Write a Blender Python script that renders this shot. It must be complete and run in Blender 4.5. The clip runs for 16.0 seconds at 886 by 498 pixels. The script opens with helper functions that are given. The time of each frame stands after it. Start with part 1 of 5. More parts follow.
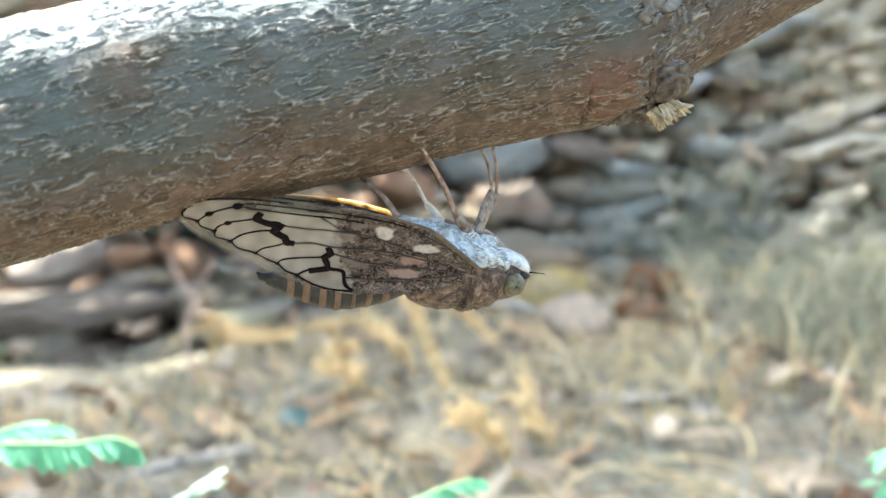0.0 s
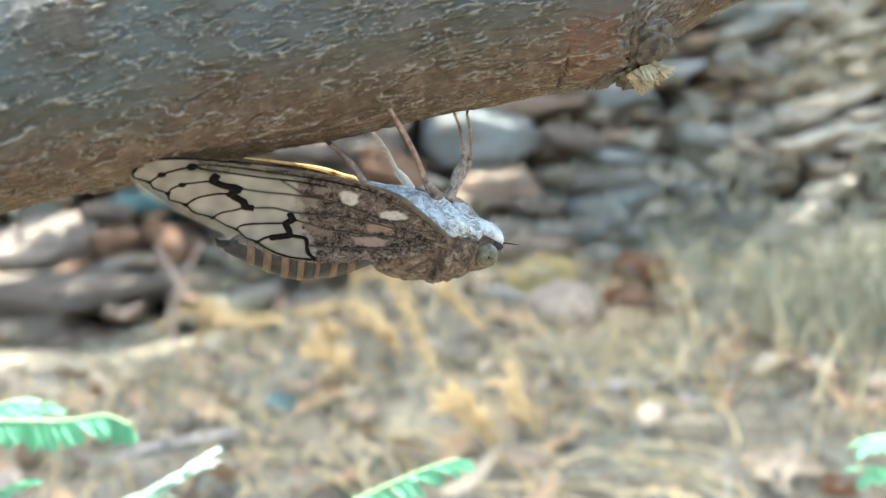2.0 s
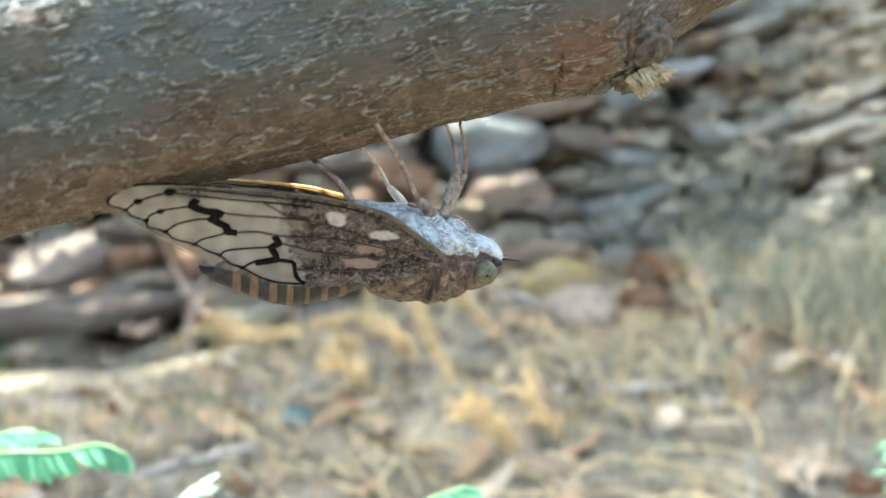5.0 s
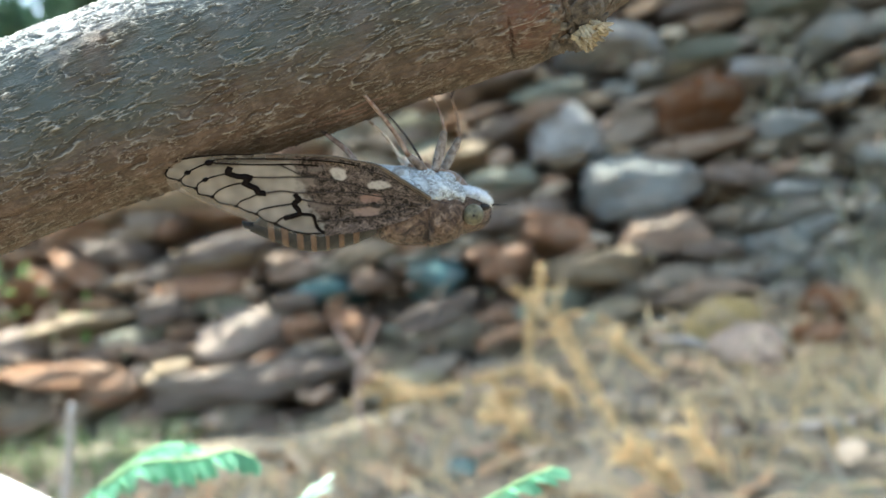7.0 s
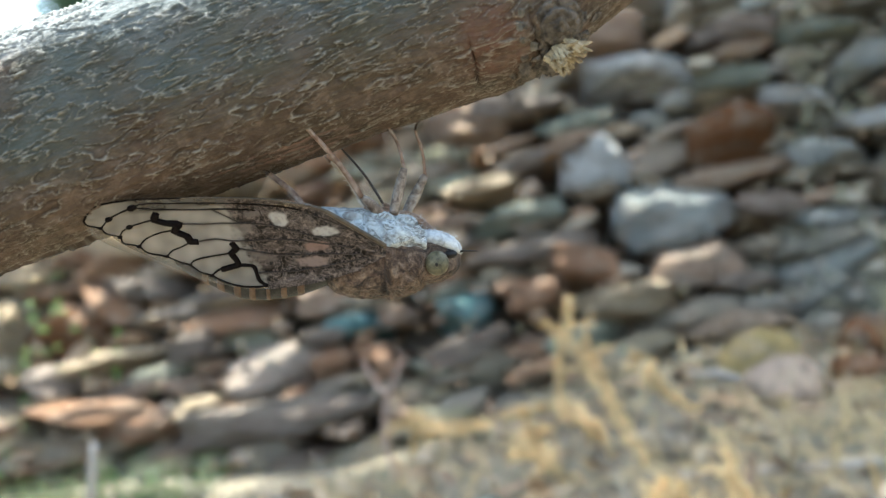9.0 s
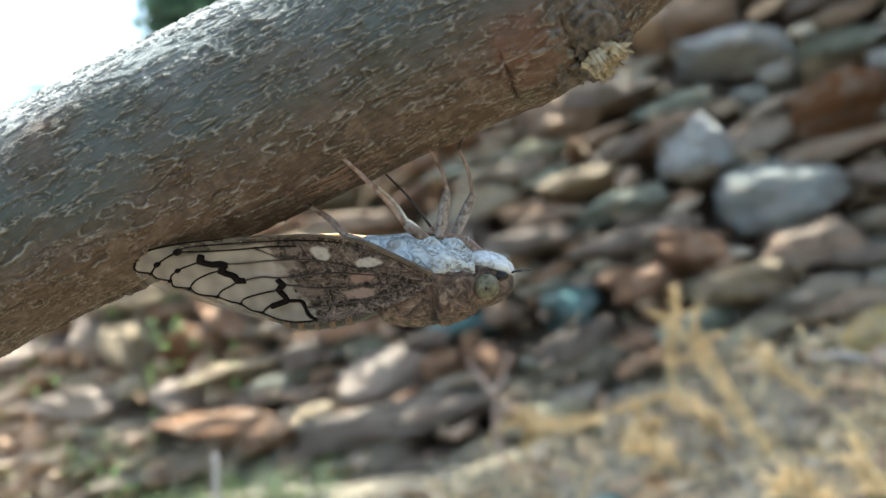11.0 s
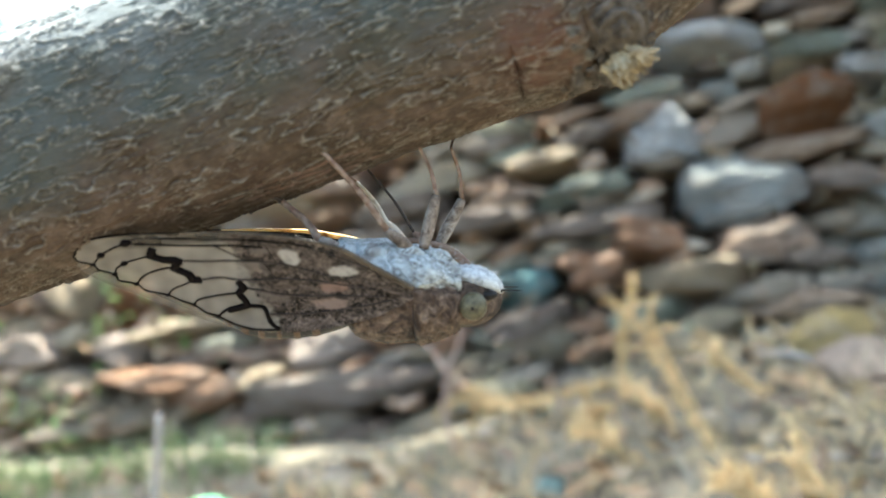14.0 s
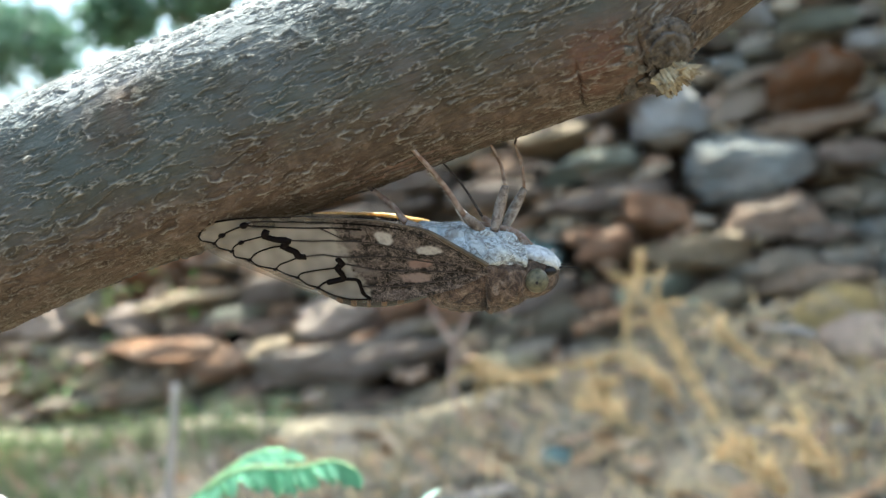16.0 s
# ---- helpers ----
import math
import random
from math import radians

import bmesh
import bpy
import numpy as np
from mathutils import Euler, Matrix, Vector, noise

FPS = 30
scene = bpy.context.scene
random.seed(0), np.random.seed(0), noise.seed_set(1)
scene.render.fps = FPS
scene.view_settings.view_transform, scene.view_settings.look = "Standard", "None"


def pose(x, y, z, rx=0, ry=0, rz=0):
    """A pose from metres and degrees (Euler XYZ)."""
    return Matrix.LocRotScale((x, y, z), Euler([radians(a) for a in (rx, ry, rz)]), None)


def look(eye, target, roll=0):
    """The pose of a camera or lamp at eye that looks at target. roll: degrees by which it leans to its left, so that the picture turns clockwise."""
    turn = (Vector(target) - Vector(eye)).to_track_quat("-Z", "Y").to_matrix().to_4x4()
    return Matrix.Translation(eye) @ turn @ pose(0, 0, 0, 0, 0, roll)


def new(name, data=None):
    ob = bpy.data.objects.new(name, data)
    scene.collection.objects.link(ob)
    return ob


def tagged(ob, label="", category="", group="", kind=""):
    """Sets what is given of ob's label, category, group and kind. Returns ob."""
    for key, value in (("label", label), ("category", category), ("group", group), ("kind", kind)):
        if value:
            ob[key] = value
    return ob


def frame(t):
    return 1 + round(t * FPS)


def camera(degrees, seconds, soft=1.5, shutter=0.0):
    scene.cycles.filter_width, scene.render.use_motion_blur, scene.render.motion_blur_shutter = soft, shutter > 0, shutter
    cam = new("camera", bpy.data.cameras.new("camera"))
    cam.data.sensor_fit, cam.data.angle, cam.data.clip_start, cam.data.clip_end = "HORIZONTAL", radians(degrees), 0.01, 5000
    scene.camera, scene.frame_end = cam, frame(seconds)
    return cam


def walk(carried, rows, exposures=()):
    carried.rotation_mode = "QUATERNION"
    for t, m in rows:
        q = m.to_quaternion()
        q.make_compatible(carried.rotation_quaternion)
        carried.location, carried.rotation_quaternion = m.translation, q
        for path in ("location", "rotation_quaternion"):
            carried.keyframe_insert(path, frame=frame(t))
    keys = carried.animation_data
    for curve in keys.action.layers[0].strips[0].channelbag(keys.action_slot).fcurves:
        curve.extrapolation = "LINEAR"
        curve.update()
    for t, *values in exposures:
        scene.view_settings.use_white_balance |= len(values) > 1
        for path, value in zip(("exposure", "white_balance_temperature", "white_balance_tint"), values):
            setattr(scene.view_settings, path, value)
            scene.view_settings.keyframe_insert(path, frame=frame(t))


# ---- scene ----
cam = camera(55.34, 16.0, 1.35)
cam.data.dof.use_dof = True
cam.data.dof.focus_distance = 0.098
cam.data.dof.aperture_fstop = 22.0
cam.data.dof.aperture_blades = 0
# seconds, place, yaw, pitch, roll
ROWS = [
    (0.0, 0.0001, 0.0000, 0.5001, -0.01, -7.96, 0.00),
    (0.5, 0.0052, -0.0013, 0.4979, -0.02, -8.38, -0.08),
    (1.0, 0.0053, -0.0011, 0.4963, 0.01, -8.31, 0.27),
    (1.5, 0.0044, 0.0026, 0.4976, -0.42, -8.41, 0.41),
    (2.0, 0.0025, 0.0044, 0.4973, -0.70, -8.83, 0.65),
    (2.5, 0.0025, 0.0053, 0.4964, -1.03, -8.69, 0.24),
    (3.0, 0.0041, 0.0052, 0.4967, -1.21, -8.76, 0.21),
    (3.2, 0.0019, 0.0066, 0.4985, -1.26, -8.32, -0.18),
    (5.5, 0.0076, 0.0109, 0.4978, 1.32, -8.34, -2.09),
    (6.0, 0.0161, 0.0132, 0.5031, 4.30, -6.92, -1.90),
    (6.5, 0.0232, 0.0069, 0.4999, 7.53, -6.38, -3.29),
    (7.0, 0.0256, -0.0087, 0.4843, 11.04, -3.47, -7.00),
    (7.5, 0.0331, -0.0107, 0.4780, 11.90, 0.54, -8.06),
    (8.0, 0.0253, 0.0035, 0.4754, 12.37, 0.17, -7.59),
    (8.2, 0.0276, 0.0055, 0.4794, 12.25, -0.99, -7.19),
    (10.3, 0.0349, 0.0130, 0.4903, 14.87, -0.67, -9.43),
    (10.5, 0.0371, 0.0155, 0.4928, 15.84, -1.07, -9.35),
    (11.0, 0.0365, 0.0124, 0.4867, 19.76, -0.05, -11.57),
    (11.5, 0.0385, 0.0065, 0.4817, 23.11, 1.22, -13.20),
    (12.0, 0.0328, 0.0001, 0.4712, 22.10, 1.24, -12.41),
    (12.5, 0.0340, -0.0008, 0.4743, 20.15, 1.36, -11.72),
    (13.0, 0.0286, 0.0171, 0.4832, 15.53, -1.16, -10.17),
    (13.5, 0.0201, 0.0260, 0.4877, 13.41, -2.85, -8.16),
    (14.0, 0.0314, 0.0213, 0.4911, 17.36, -2.43, -7.40),
    (14.5, 0.0428, 0.0221, 0.4944, 20.60, -2.78, -6.12),
    (15.0, 0.0355, 0.0142, 0.4907, 21.38, -3.03, -6.00),
    (15.5, 0.0350, 0.0080, 0.4852, 20.48, -2.92, -6.05),
    (16.0, 0.0288, 0.0052, 0.4937, 17.86, -4.17, -7.08),
]
# seconds, stops, kelvin, tint
EXPOSURES = [(t, stops, 5900, -1) for t, stops in ((0.0, 3.12), (1.5, 3.14), (2.0, 3.12), (2.5, 3.25), (3.2, 3.25), (5.5, 2.86), (6.5, 2.68), (7.0, 2.7), (8.2, 2.66), (10.5, 2.53), (11.0, 2.45), (12.0, 2.12), (12.5, 2.06), (13.0, 2.40), (13.5, 2.66), (14.0, 2.73), (14.5, 2.62), (15.0, 2.40), (15.5, 2.45), (16.0, 2.42))]
walk(cam, [(t, pose(x, y, z, 90 + pitch, 0, yaw) @ pose(0, 0, 0, 0, 0, roll)) for t, x, y, z, yaw, pitch, roll in ROWS], exposures=EXPOSURES)

# ---- world, sun, exposure ----
SUN_ELEV, SUN_TURN = radians(72), radians(6)
world = bpy.data.worlds.new("sky")
scene.world = world
world.use_nodes = True
sky = world.node_tree.nodes.new("ShaderNodeTexSky")
sky.sky_type, sky.sun_disc = "NISHITA", False
sky.sun_elevation, sky.sun_rotation = SUN_ELEV, SUN_TURN
sky.air_density, sky.dust_density, sky.ozone_density = 1.2, 6.0, 1.0
back = world.node_tree.nodes["Background"]
world.node_tree.links.new(sky.outputs[0], back.inputs[0])
back.inputs[1].default_value = 0.15
sun_data = bpy.data.lights.new("sun", "SUN")
sun_data.energy, sun_data.angle, sun_data.color = 4.4, radians(0.53), (1.0, 0.96, 0.90)
sun = new("sun", sun_data)
sun_way = Vector((math.sin(SUN_TURN) * math.cos(SUN_ELEV), math.cos(SUN_TURN) * math.cos(SUN_ELEV), math.sin(SUN_ELEV)))
sun.matrix_world = look(sun_way * 30, (0, 0, 0))


# ---- material tools ----
class Mat:
    """A node material with short calls."""

    def __init__(self, name, rough=0.7, metal=0.0):
        self.m = bpy.data.materials.new(name)
        self.m.use_nodes = True
        self.t = self.m.node_tree
        self.b = self.t.nodes["Principled BSDF"]
        self.b.inputs["Roughness"].default_value = rough
        self.b.inputs["Metallic"].default_value = metal
        self.b.inputs["Specular IOR Level"].default_value = 0.18
        self.coord = self.t.nodes.new("ShaderNodeTexCoord").outputs["Object"]

    def link(self, a, b):
        self.t.links.new(a, b)

    def put(self, socket, value):
        if hasattr(value, "is_linked"):
            self.link(value, socket)
        else:
            socket.default_value = value

    def scaled(self, sx, sy, sz, turn=(0, 0, 0)):
        n = self.t.nodes.new("ShaderNodeMapping")
        n.inputs["Scale"].default_value = (sx, sy, sz)
        n.inputs["Rotation"].default_value = turn
        self.link(self.coord, n.inputs["Vector"])
        return n.outputs[0]

    def noise(self, scale, detail=4, rough=0.55, warp=0.0, vec=None):
        n = self.t.nodes.new("ShaderNodeTexNoise")
        n.inputs["Scale"].default_value = scale
        n.inputs["Detail"].default_value = detail
        n.inputs["Roughness"].default_value = rough
        n.inputs["Distortion"].default_value = warp
        self.link(vec or self.coord, n.inputs["Vector"])
        return n.outputs["Fac"]

    def cells(self, scale, feature="F1", vec=None):
        n = self.t.nodes.new("ShaderNodeTexVoronoi")
        n.feature = feature
        n.inputs["Scale"].default_value = scale
        self.link(vec or self.coord, n.inputs["Vector"])
        return n.outputs["Distance"]

    def ramp(self, fac, *stops):
        n = self.t.nodes.new("ShaderNodeValToRGB")
        e = n.color_ramp.elements
        while len(e) < len(stops):
            e.new(0.5)
        for el, (pos, col) in zip(e, stops):
            el.position = pos
            el.color = (*col, 1) if len(col) == 3 else col
        self.put(n.inputs[0], fac)
        return n.outputs[0]

    def grey(self, fac, lo, hi):
        """0 below lo, 1 above hi."""
        n = self.t.nodes.new("ShaderNodeMapRange")
        n.inputs["From Min"].default_value, n.inputs["From Max"].default_value = lo, hi
        self.put(n.inputs["Value"], fac)
        return n.outputs[0]

    def mix(self, fac, a, b, how="MIX"):
        n = self.t.nodes.new("ShaderNodeMix")
        n.data_type, n.blend_type = "RGBA", how
        self.put(n.inputs[0], fac)
        for s, v in ((n.inputs[6], a), (n.inputs[7], b)):
            self.put(s, (*v, 1) if isinstance(v, tuple) else v)
        return n.outputs[2]

    def math(self, how, a, b=0.0):
        n = self.t.nodes.new("ShaderNodeMath")
        n.operation = how
        self.put(n.inputs[0], a)
        self.put(n.inputs[1], b)
        return n.outputs[0]

    def random(self):
        return self.t.nodes.new("ShaderNodeObjectInfo").outputs["Random"]

    def island(self):
        return self.t.nodes.new("ShaderNodeNewGeometry").outputs["Random Per Island"]

    def attr(self, name):
        n = self.t.nodes.new("ShaderNodeAttribute")
        n.attribute_name = name
        return n

    def colour(self, c):
        self.put(self.b.inputs["Base Color"], (*c, 1) if isinstance(c, tuple) else c)
        return self

    def rough(self, r):
        self.put(self.b.inputs["Roughness"], r)
        return self

    def bump(self, height, strength=0.5, distance=0.001):
        n = self.t.nodes.new("ShaderNodeBump")
        n.inputs["Strength"].default_value = strength
        n.inputs["Distance"].default_value = distance
        self.put(n.inputs["Height"], height)
        self.link(n.outputs[0], self.b.inputs["Normal"])
        return self

    def thin(self, colour, share):
        """Light shines through a thin sheet."""
        n = self.t.nodes.new("ShaderNodeBsdfTranslucent")
        self.put(n.inputs[0], (*colour, 1) if isinstance(colour, tuple) else colour)
        mixer = self.t.nodes.new("ShaderNodeMixShader")
        self.put(mixer.inputs[0], share)
        self.link(self.b.outputs[0], mixer.inputs[1])
        self.link(n.outputs[0], mixer.inputs[2])
        self.link(mixer.outputs[0], self.t.nodes["Material Output"].inputs[0])
        return mixer.outputs[0]


# ---- materials ----
def bark_material():
    k = Mat("bark", 0.5)
    k.b.inputs["Specular IOR Level"].default_value = 0.10
    big = k.noise(70, 4)
    mid = k.noise(260, 6, 0.65, 0.4, k.scaled(1, 2.0, 2.0))
    fine = k.noise(2200, 6, 0.7, 0.5)
    base = k.ramp(big, (0.28, (0.026, 0.033, 0.023)), (0.40, (0.046, 0.040, 0.022)), (0.52, (0.064, 0.042, 0.026)), (0.60, (0.044, 0.040, 0.021)), (0.72, (0.029, 0.036, 0.029)))
    base = k.mix(k.math("MULTIPLY", k.grey(mid, 0.45, 0.75), 0.45), base, (0.095, 0.078, 0.057))
    base = k.mix(k.math("MULTIPLY", k.grey(k.noise(38, 3), 0.60, 0.72), 0.6), base, (0.115, 0.068, 0.042))
    base = k.mix(k.math("MULTIPLY", k.grey(fine, 0.48, 0.72), 0.35), base, (0.026, 0.022, 0.017))
    along = k.t.nodes.new("ShaderNodeMapping")
    along.inputs["Scale"].default_value = (700, 3600, 1)
    k.link(k.attr("skin").outputs["Vector"], along.inputs["Vector"])
    grain = k.noise(1, 6, 0.68, 0.5, along.outputs[0])
    base = k.mix(k.math("MULTIPLY", k.grey(grain, 0.48, 0.38), 0.45), base, (0.024, 0.020, 0.016))
    base = k.mix(k.math("MULTIPLY", k.grey(grain, 0.56, 0.66), 0.5), base, (0.150, 0.128, 0.100))
    # pale top: the sunlit band along the branch put into the colour
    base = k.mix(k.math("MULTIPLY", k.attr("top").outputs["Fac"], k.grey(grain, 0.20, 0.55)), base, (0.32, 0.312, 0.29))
    # reddish-brown underside, lightened to imitate light thrown up by the soil
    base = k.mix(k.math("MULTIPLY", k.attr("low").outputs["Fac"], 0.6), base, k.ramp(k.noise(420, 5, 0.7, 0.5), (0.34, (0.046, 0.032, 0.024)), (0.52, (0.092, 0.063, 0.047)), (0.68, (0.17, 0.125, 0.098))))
    # real splits, plus the shaded flank of each ridge painted dark
    base = k.mix(k.math("MULTIPLY", k.attr("crack_shade").outputs["Fac"], 0.38), base, (0.020, 0.014, 0.010))
    # bluish grey off the underside imitates skylight on the bark
    skylit = k.math("SUBTRACT", 1.0, k.attr("low").outputs["Fac"])
    base = k.mix(k.math("MULTIPLY", skylit, k.math("MULTIPLY", k.grey(k.noise(110, 4), 0.25, 0.55), 0.65)), base, (0.074, 0.088, 0.084))
    red = k.math("MULTIPLY", k.attr("red").outputs["Fac"], k.grey(k.noise(600, 4), 0.25, 0.6))
    base = k.mix(k.math("MULTIPLY", red, 0.65), base, (0.105, 0.05, 0.034))
    base = k.mix(k.math("MULTIPLY", k.attr("flake").outputs["Fac"], k.grey(k.noise(500, 3), 0.22, 0.50)), base, (0.27, 0.25, 0.21))
    base = k.mix(k.math("MULTIPLY", k.attr("scrape").outputs["Fac"], 0.95), base, (0.21, 0.135, 0.108))
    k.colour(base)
    k.rough(k.ramp(fine, (0.3, (0.60, 0.60, 0.60)), (0.7, (0.80, 0.80, 0.80))))
    k.bump(k.math("ADD", k.math("MULTIPLY", grain, 1.0), k.math("MULTIPLY", fine, 0.5)), 0.9, 0.0003)
    return k.m


def plain(name, dark, light, scale, rough=0.7, strength=0.4, distance=0.0003, detail=5):
    k = Mat(name, rough)
    n = k.noise(scale, detail, 0.62)
    k.colour(k.ramp(n, (0.3, dark), (0.72, light)))
    k.bump(k.noise(scale * 2.5, 4), strength, distance)
    return k.m


def cuticle_material():
    k = Mat("mottled_cuticle", 0.5)
    n = k.noise(620, 6, 0.75, 1.0)
    c = k.ramp(n, (0.36, (0.010, 0.007, 0.005)), (0.44, (0.050, 0.032, 0.022)), (0.52, (0.105, 0.070, 0.049)), (0.60, (0.170, 0.122, 0.088)), (0.76, (0.30, 0.245, 0.19)))
    c = k.mix(k.math("MULTIPLY", k.grey(k.noise(230, 4, 0.7, 0.8), 0.56, 0.62), 0.9), c, (0.009, 0.006, 0.005))
    c = k.mix(k.math("MULTIPLY", k.grey(k.noise(170, 3, 0.6, 0.5), 0.54, 0.66), 0.45), c, (0.20, 0.115, 0.080))
    web = k.math("ABSOLUTE", k.math("SUBTRACT", k.noise(420, 5, 0.7, 1.5), 0.5))
    c = k.mix(k.math("MULTIPLY", k.grey(web, 0.035, 0.004), 0.55), c, (0.020, 0.013, 0.009))
    k.colour(c)
    k.bump(k.math("ADD", n, k.math("MULTIPLY", web, 2.0)), 1.0, 0.0005)
    return k.m


def wax_material():
    k = Mat("waxy_bloom", 0.85)
    n = k.noise(1000, 6, 0.65, 0.6)
    c = k.ramp(n, (0.32, (0.10, 0.095, 0.09)), (0.42, (0.24, 0.245, 0.24)), (0.52, (0.34, 0.362, 0.358)), (0.70, (0.47, 0.495, 0.49)))
    fold = k.noise(330, 4, 0.6, 1.6)
    c = k.mix(k.math("MULTIPLY", k.grey(k.math("ABSOLUTE", k.math("SUBTRACT", fold, 0.5)), 0.035, 0.0), 0.8), c, (0.06, 0.052, 0.045))
    c = k.mix(k.math("MULTIPLY", k.grey(k.noise(260, 4, 0.65, 0.8), 0.53, 0.64), 0.65), c, (0.17, 0.145, 0.12))
    k.colour(c)
    k.bump(k.noise(2200, 6, 0.7), 0.8, 0.0003)
    return k.m


def membrane_material():
    k = Mat("wing_membrane", 0.35)
    tint = k.attr("tint")
    n = k.noise(1100, 6, 0.8, 0.8)
    c = k.mix(k.math("MULTIPLY", k.grey(n, 0.52, 0.62), k.math("MULTIPLY", k.attr("dark").outputs["Fac"], 0.6)), tint.outputs["Color"], (0.190, 0.150, 0.130), "MIX")
    c = k.mix(k.math("MULTIPLY", k.grey(k.noise(800, 6, 0.8, 0.6), 0.49, 0.42), k.math("MULTIPLY", k.attr("dark").outputs["Fac"], 0.85)), c, (0.005, 0.004, 0.0035))
    k.colour(c)
    k.b.inputs["Specular IOR Level"].default_value = 0.07
    web = k.math("ABSOLUTE", k.math("SUBTRACT", k.noise(620, 5, 0.7, 1.2), 0.5))
    c = k.mix(k.math("MULTIPLY", k.grey(web, 0.035, 0.008), k.math("MULTIPLY", k.attr("dark").outputs["Fac"], 0.35)), c, (0.20, 0.160, 0.138))
    k.colour(c)
    k.bump(k.noise(1400, 3), 0.25, 0.0002)
    lit = k.thin(c, k.math("SUBTRACT", 0.30, k.math("MULTIPLY", k.attr("dark").outputs["Fac"], 0.29)))
    clear = k.t.nodes.new("ShaderNodeBsdfTransparent")
    clear.inputs[0].default_value = (0.93, 0.88, 0.8, 1)
    mixer = k.t.nodes.new("ShaderNodeMixShader")
    k.link(k.math("SUBTRACT", 1.0, k.math("MULTIPLY", k.attr("solid").outputs["Fac"], 1.0)), mixer.inputs[0])
    k.link(lit, mixer.inputs[1])
    k.link(clear.outputs[0], mixer.inputs[2])
    k.link(mixer.outputs[0], k.t.nodes["Material Output"].inputs[0])
    return k.m


def abdomen_material():
    k = Mat("abdomen_skin", 0.5)
    n = k.noise(1200, 5, 0.6)
    k.colour(k.ramp(n, (0.3, (0.008, 0.007, 0.006)), (0.7, (0.028, 0.025, 0.020))))
    k.bump(k.noise(3000, 3), 0.4, 0.0002)
    return k.m


def backlit_amber_material():
    # amber skin, its colour raised as if sun came through it
    k = Mat("backlit_wing_edge", 0.3)
    n = k.noise(500, 3)
    c = k.ramp(n, (0.36, (0.24, 0.11, 0.03)), (0.48, (0.70, 0.46, 0.17)), (0.66, (0.85, 0.70, 0.42)))
    k.colour(c)
    k.thin(c, 0.4)
    return k.m


def leg_material():
    k = Mat("leg_cuticle", 0.4)
    n = k.noise(1300, 4, 0.6, vec=k.scaled(1, 1, 1))
    c = k.ramp(n, (0.34, (0.09, 0.052, 0.036)), (0.52, (0.24, 0.168, 0.125)), (0.70, (0.42, 0.345, 0.285)))
    k.colour(c)
    k.thin((0.6, 0.42, 0.28), 0.3)
    return k.m


def thigh_material():
    k = Mat("dusted_leg", 0.6)
    n = k.noise(1100, 5, 0.65, 0.5)
    k.colour(k.ramp(n, (0.34, (0.05, 0.034, 0.025)), (0.46, (0.13, 0.098, 0.075)), (0.58, (0.22, 0.182, 0.15)), (0.72, (0.34, 0.30, 0.26))))
    k.bump(k.noise(2600, 4), 0.6, 0.0002)
    return k.m


def stone_material(name, *cols, scale=1.6):
    """Weathered stone in the piece's own measure; each piece takes its own shade by chance."""
    k = Mat(name, 0.85)
    stops = [(0.02 + 0.96 * i / max(1, len(cols) - 1), c) for i, c in enumerate(cols)]
    base = k.ramp(k.random(), *stops) if len(cols) > 1 else cols[0]
    shade = k.random() if len(cols) == 1 else k.math("FRACT", k.math("MULTIPLY", k.random(), 7.3))
    where = k.t.nodes.new("ShaderNodeVectorMath")
    where.operation = "ADD"
    k.link(k.coord, where.inputs[0])
    mover = k.t.nodes.new("ShaderNodeCombineXYZ")
    k.link(k.math("MULTIPLY", shade, 40.0), mover.inputs[0])
    k.link(mover.outputs[0], where.inputs[1])
    n = k.noise(scale, 5, 0.6, 0.6, where.outputs[0])
    base = k.mix(k.math("MULTIPLY", k.grey(n, 0.50, 0.60), 0.40), base, (0.62, 0.52, 0.40))
    streak = k.noise(scale * 2.2, 5, 0.65, 0.5, where.outputs[0])
    base = k.mix(k.math("MULTIPLY", k.grey(streak, 0.55, 0.63), 0.5), base, (0.17, 0.105, 0.06))
    base = k.mix(k.math("MULTIPLY", k.grey(k.noise(scale * 9, 5, 0.7), 0.5, 0.75), 0.2), base, (0.16, 0.12, 0.09))
    k.colour(base)
    k.bump(k.noise(scale * 5, 6, 0.7, 0.3, where.outputs[0]), 1.0, 0.3)
    return k.m


def leaf_material(name, dark, light, glow, scale=60, share=0.45):
    k = Mat(name, 0.45)
    c = k.ramp(k.noise(scale, 4, 0.6), (0.3, dark), (0.7, light))
    c = k.mix(k.math("MULTIPLY", k.random(), 0.35), c, glow)
    k.colour(c)
    k.bump(k.noise(scale * 6, 3), 0.3, 0.0004)
    k.thin(glow, share)
    return k.m


def island_material(name, *cols, rough=0.8, share=0.0, scale=40):
    """For heaps of small pieces: each piece its own shade."""
    k = Mat(name, rough)
    stops = [(i / max(1, len(cols) - 1), c) for i, c in enumerate(cols)]
    c = k.ramp(k.island(), *stops)
    c = k.mix(k.math("MULTIPLY", k.grey(k.noise(scale, 4), 0.45, 0.75), 0.4), c, (0.12, 0.09, 0.06))
    k.colour(c)
    if share:
        k.thin(c, share)
    return k.m


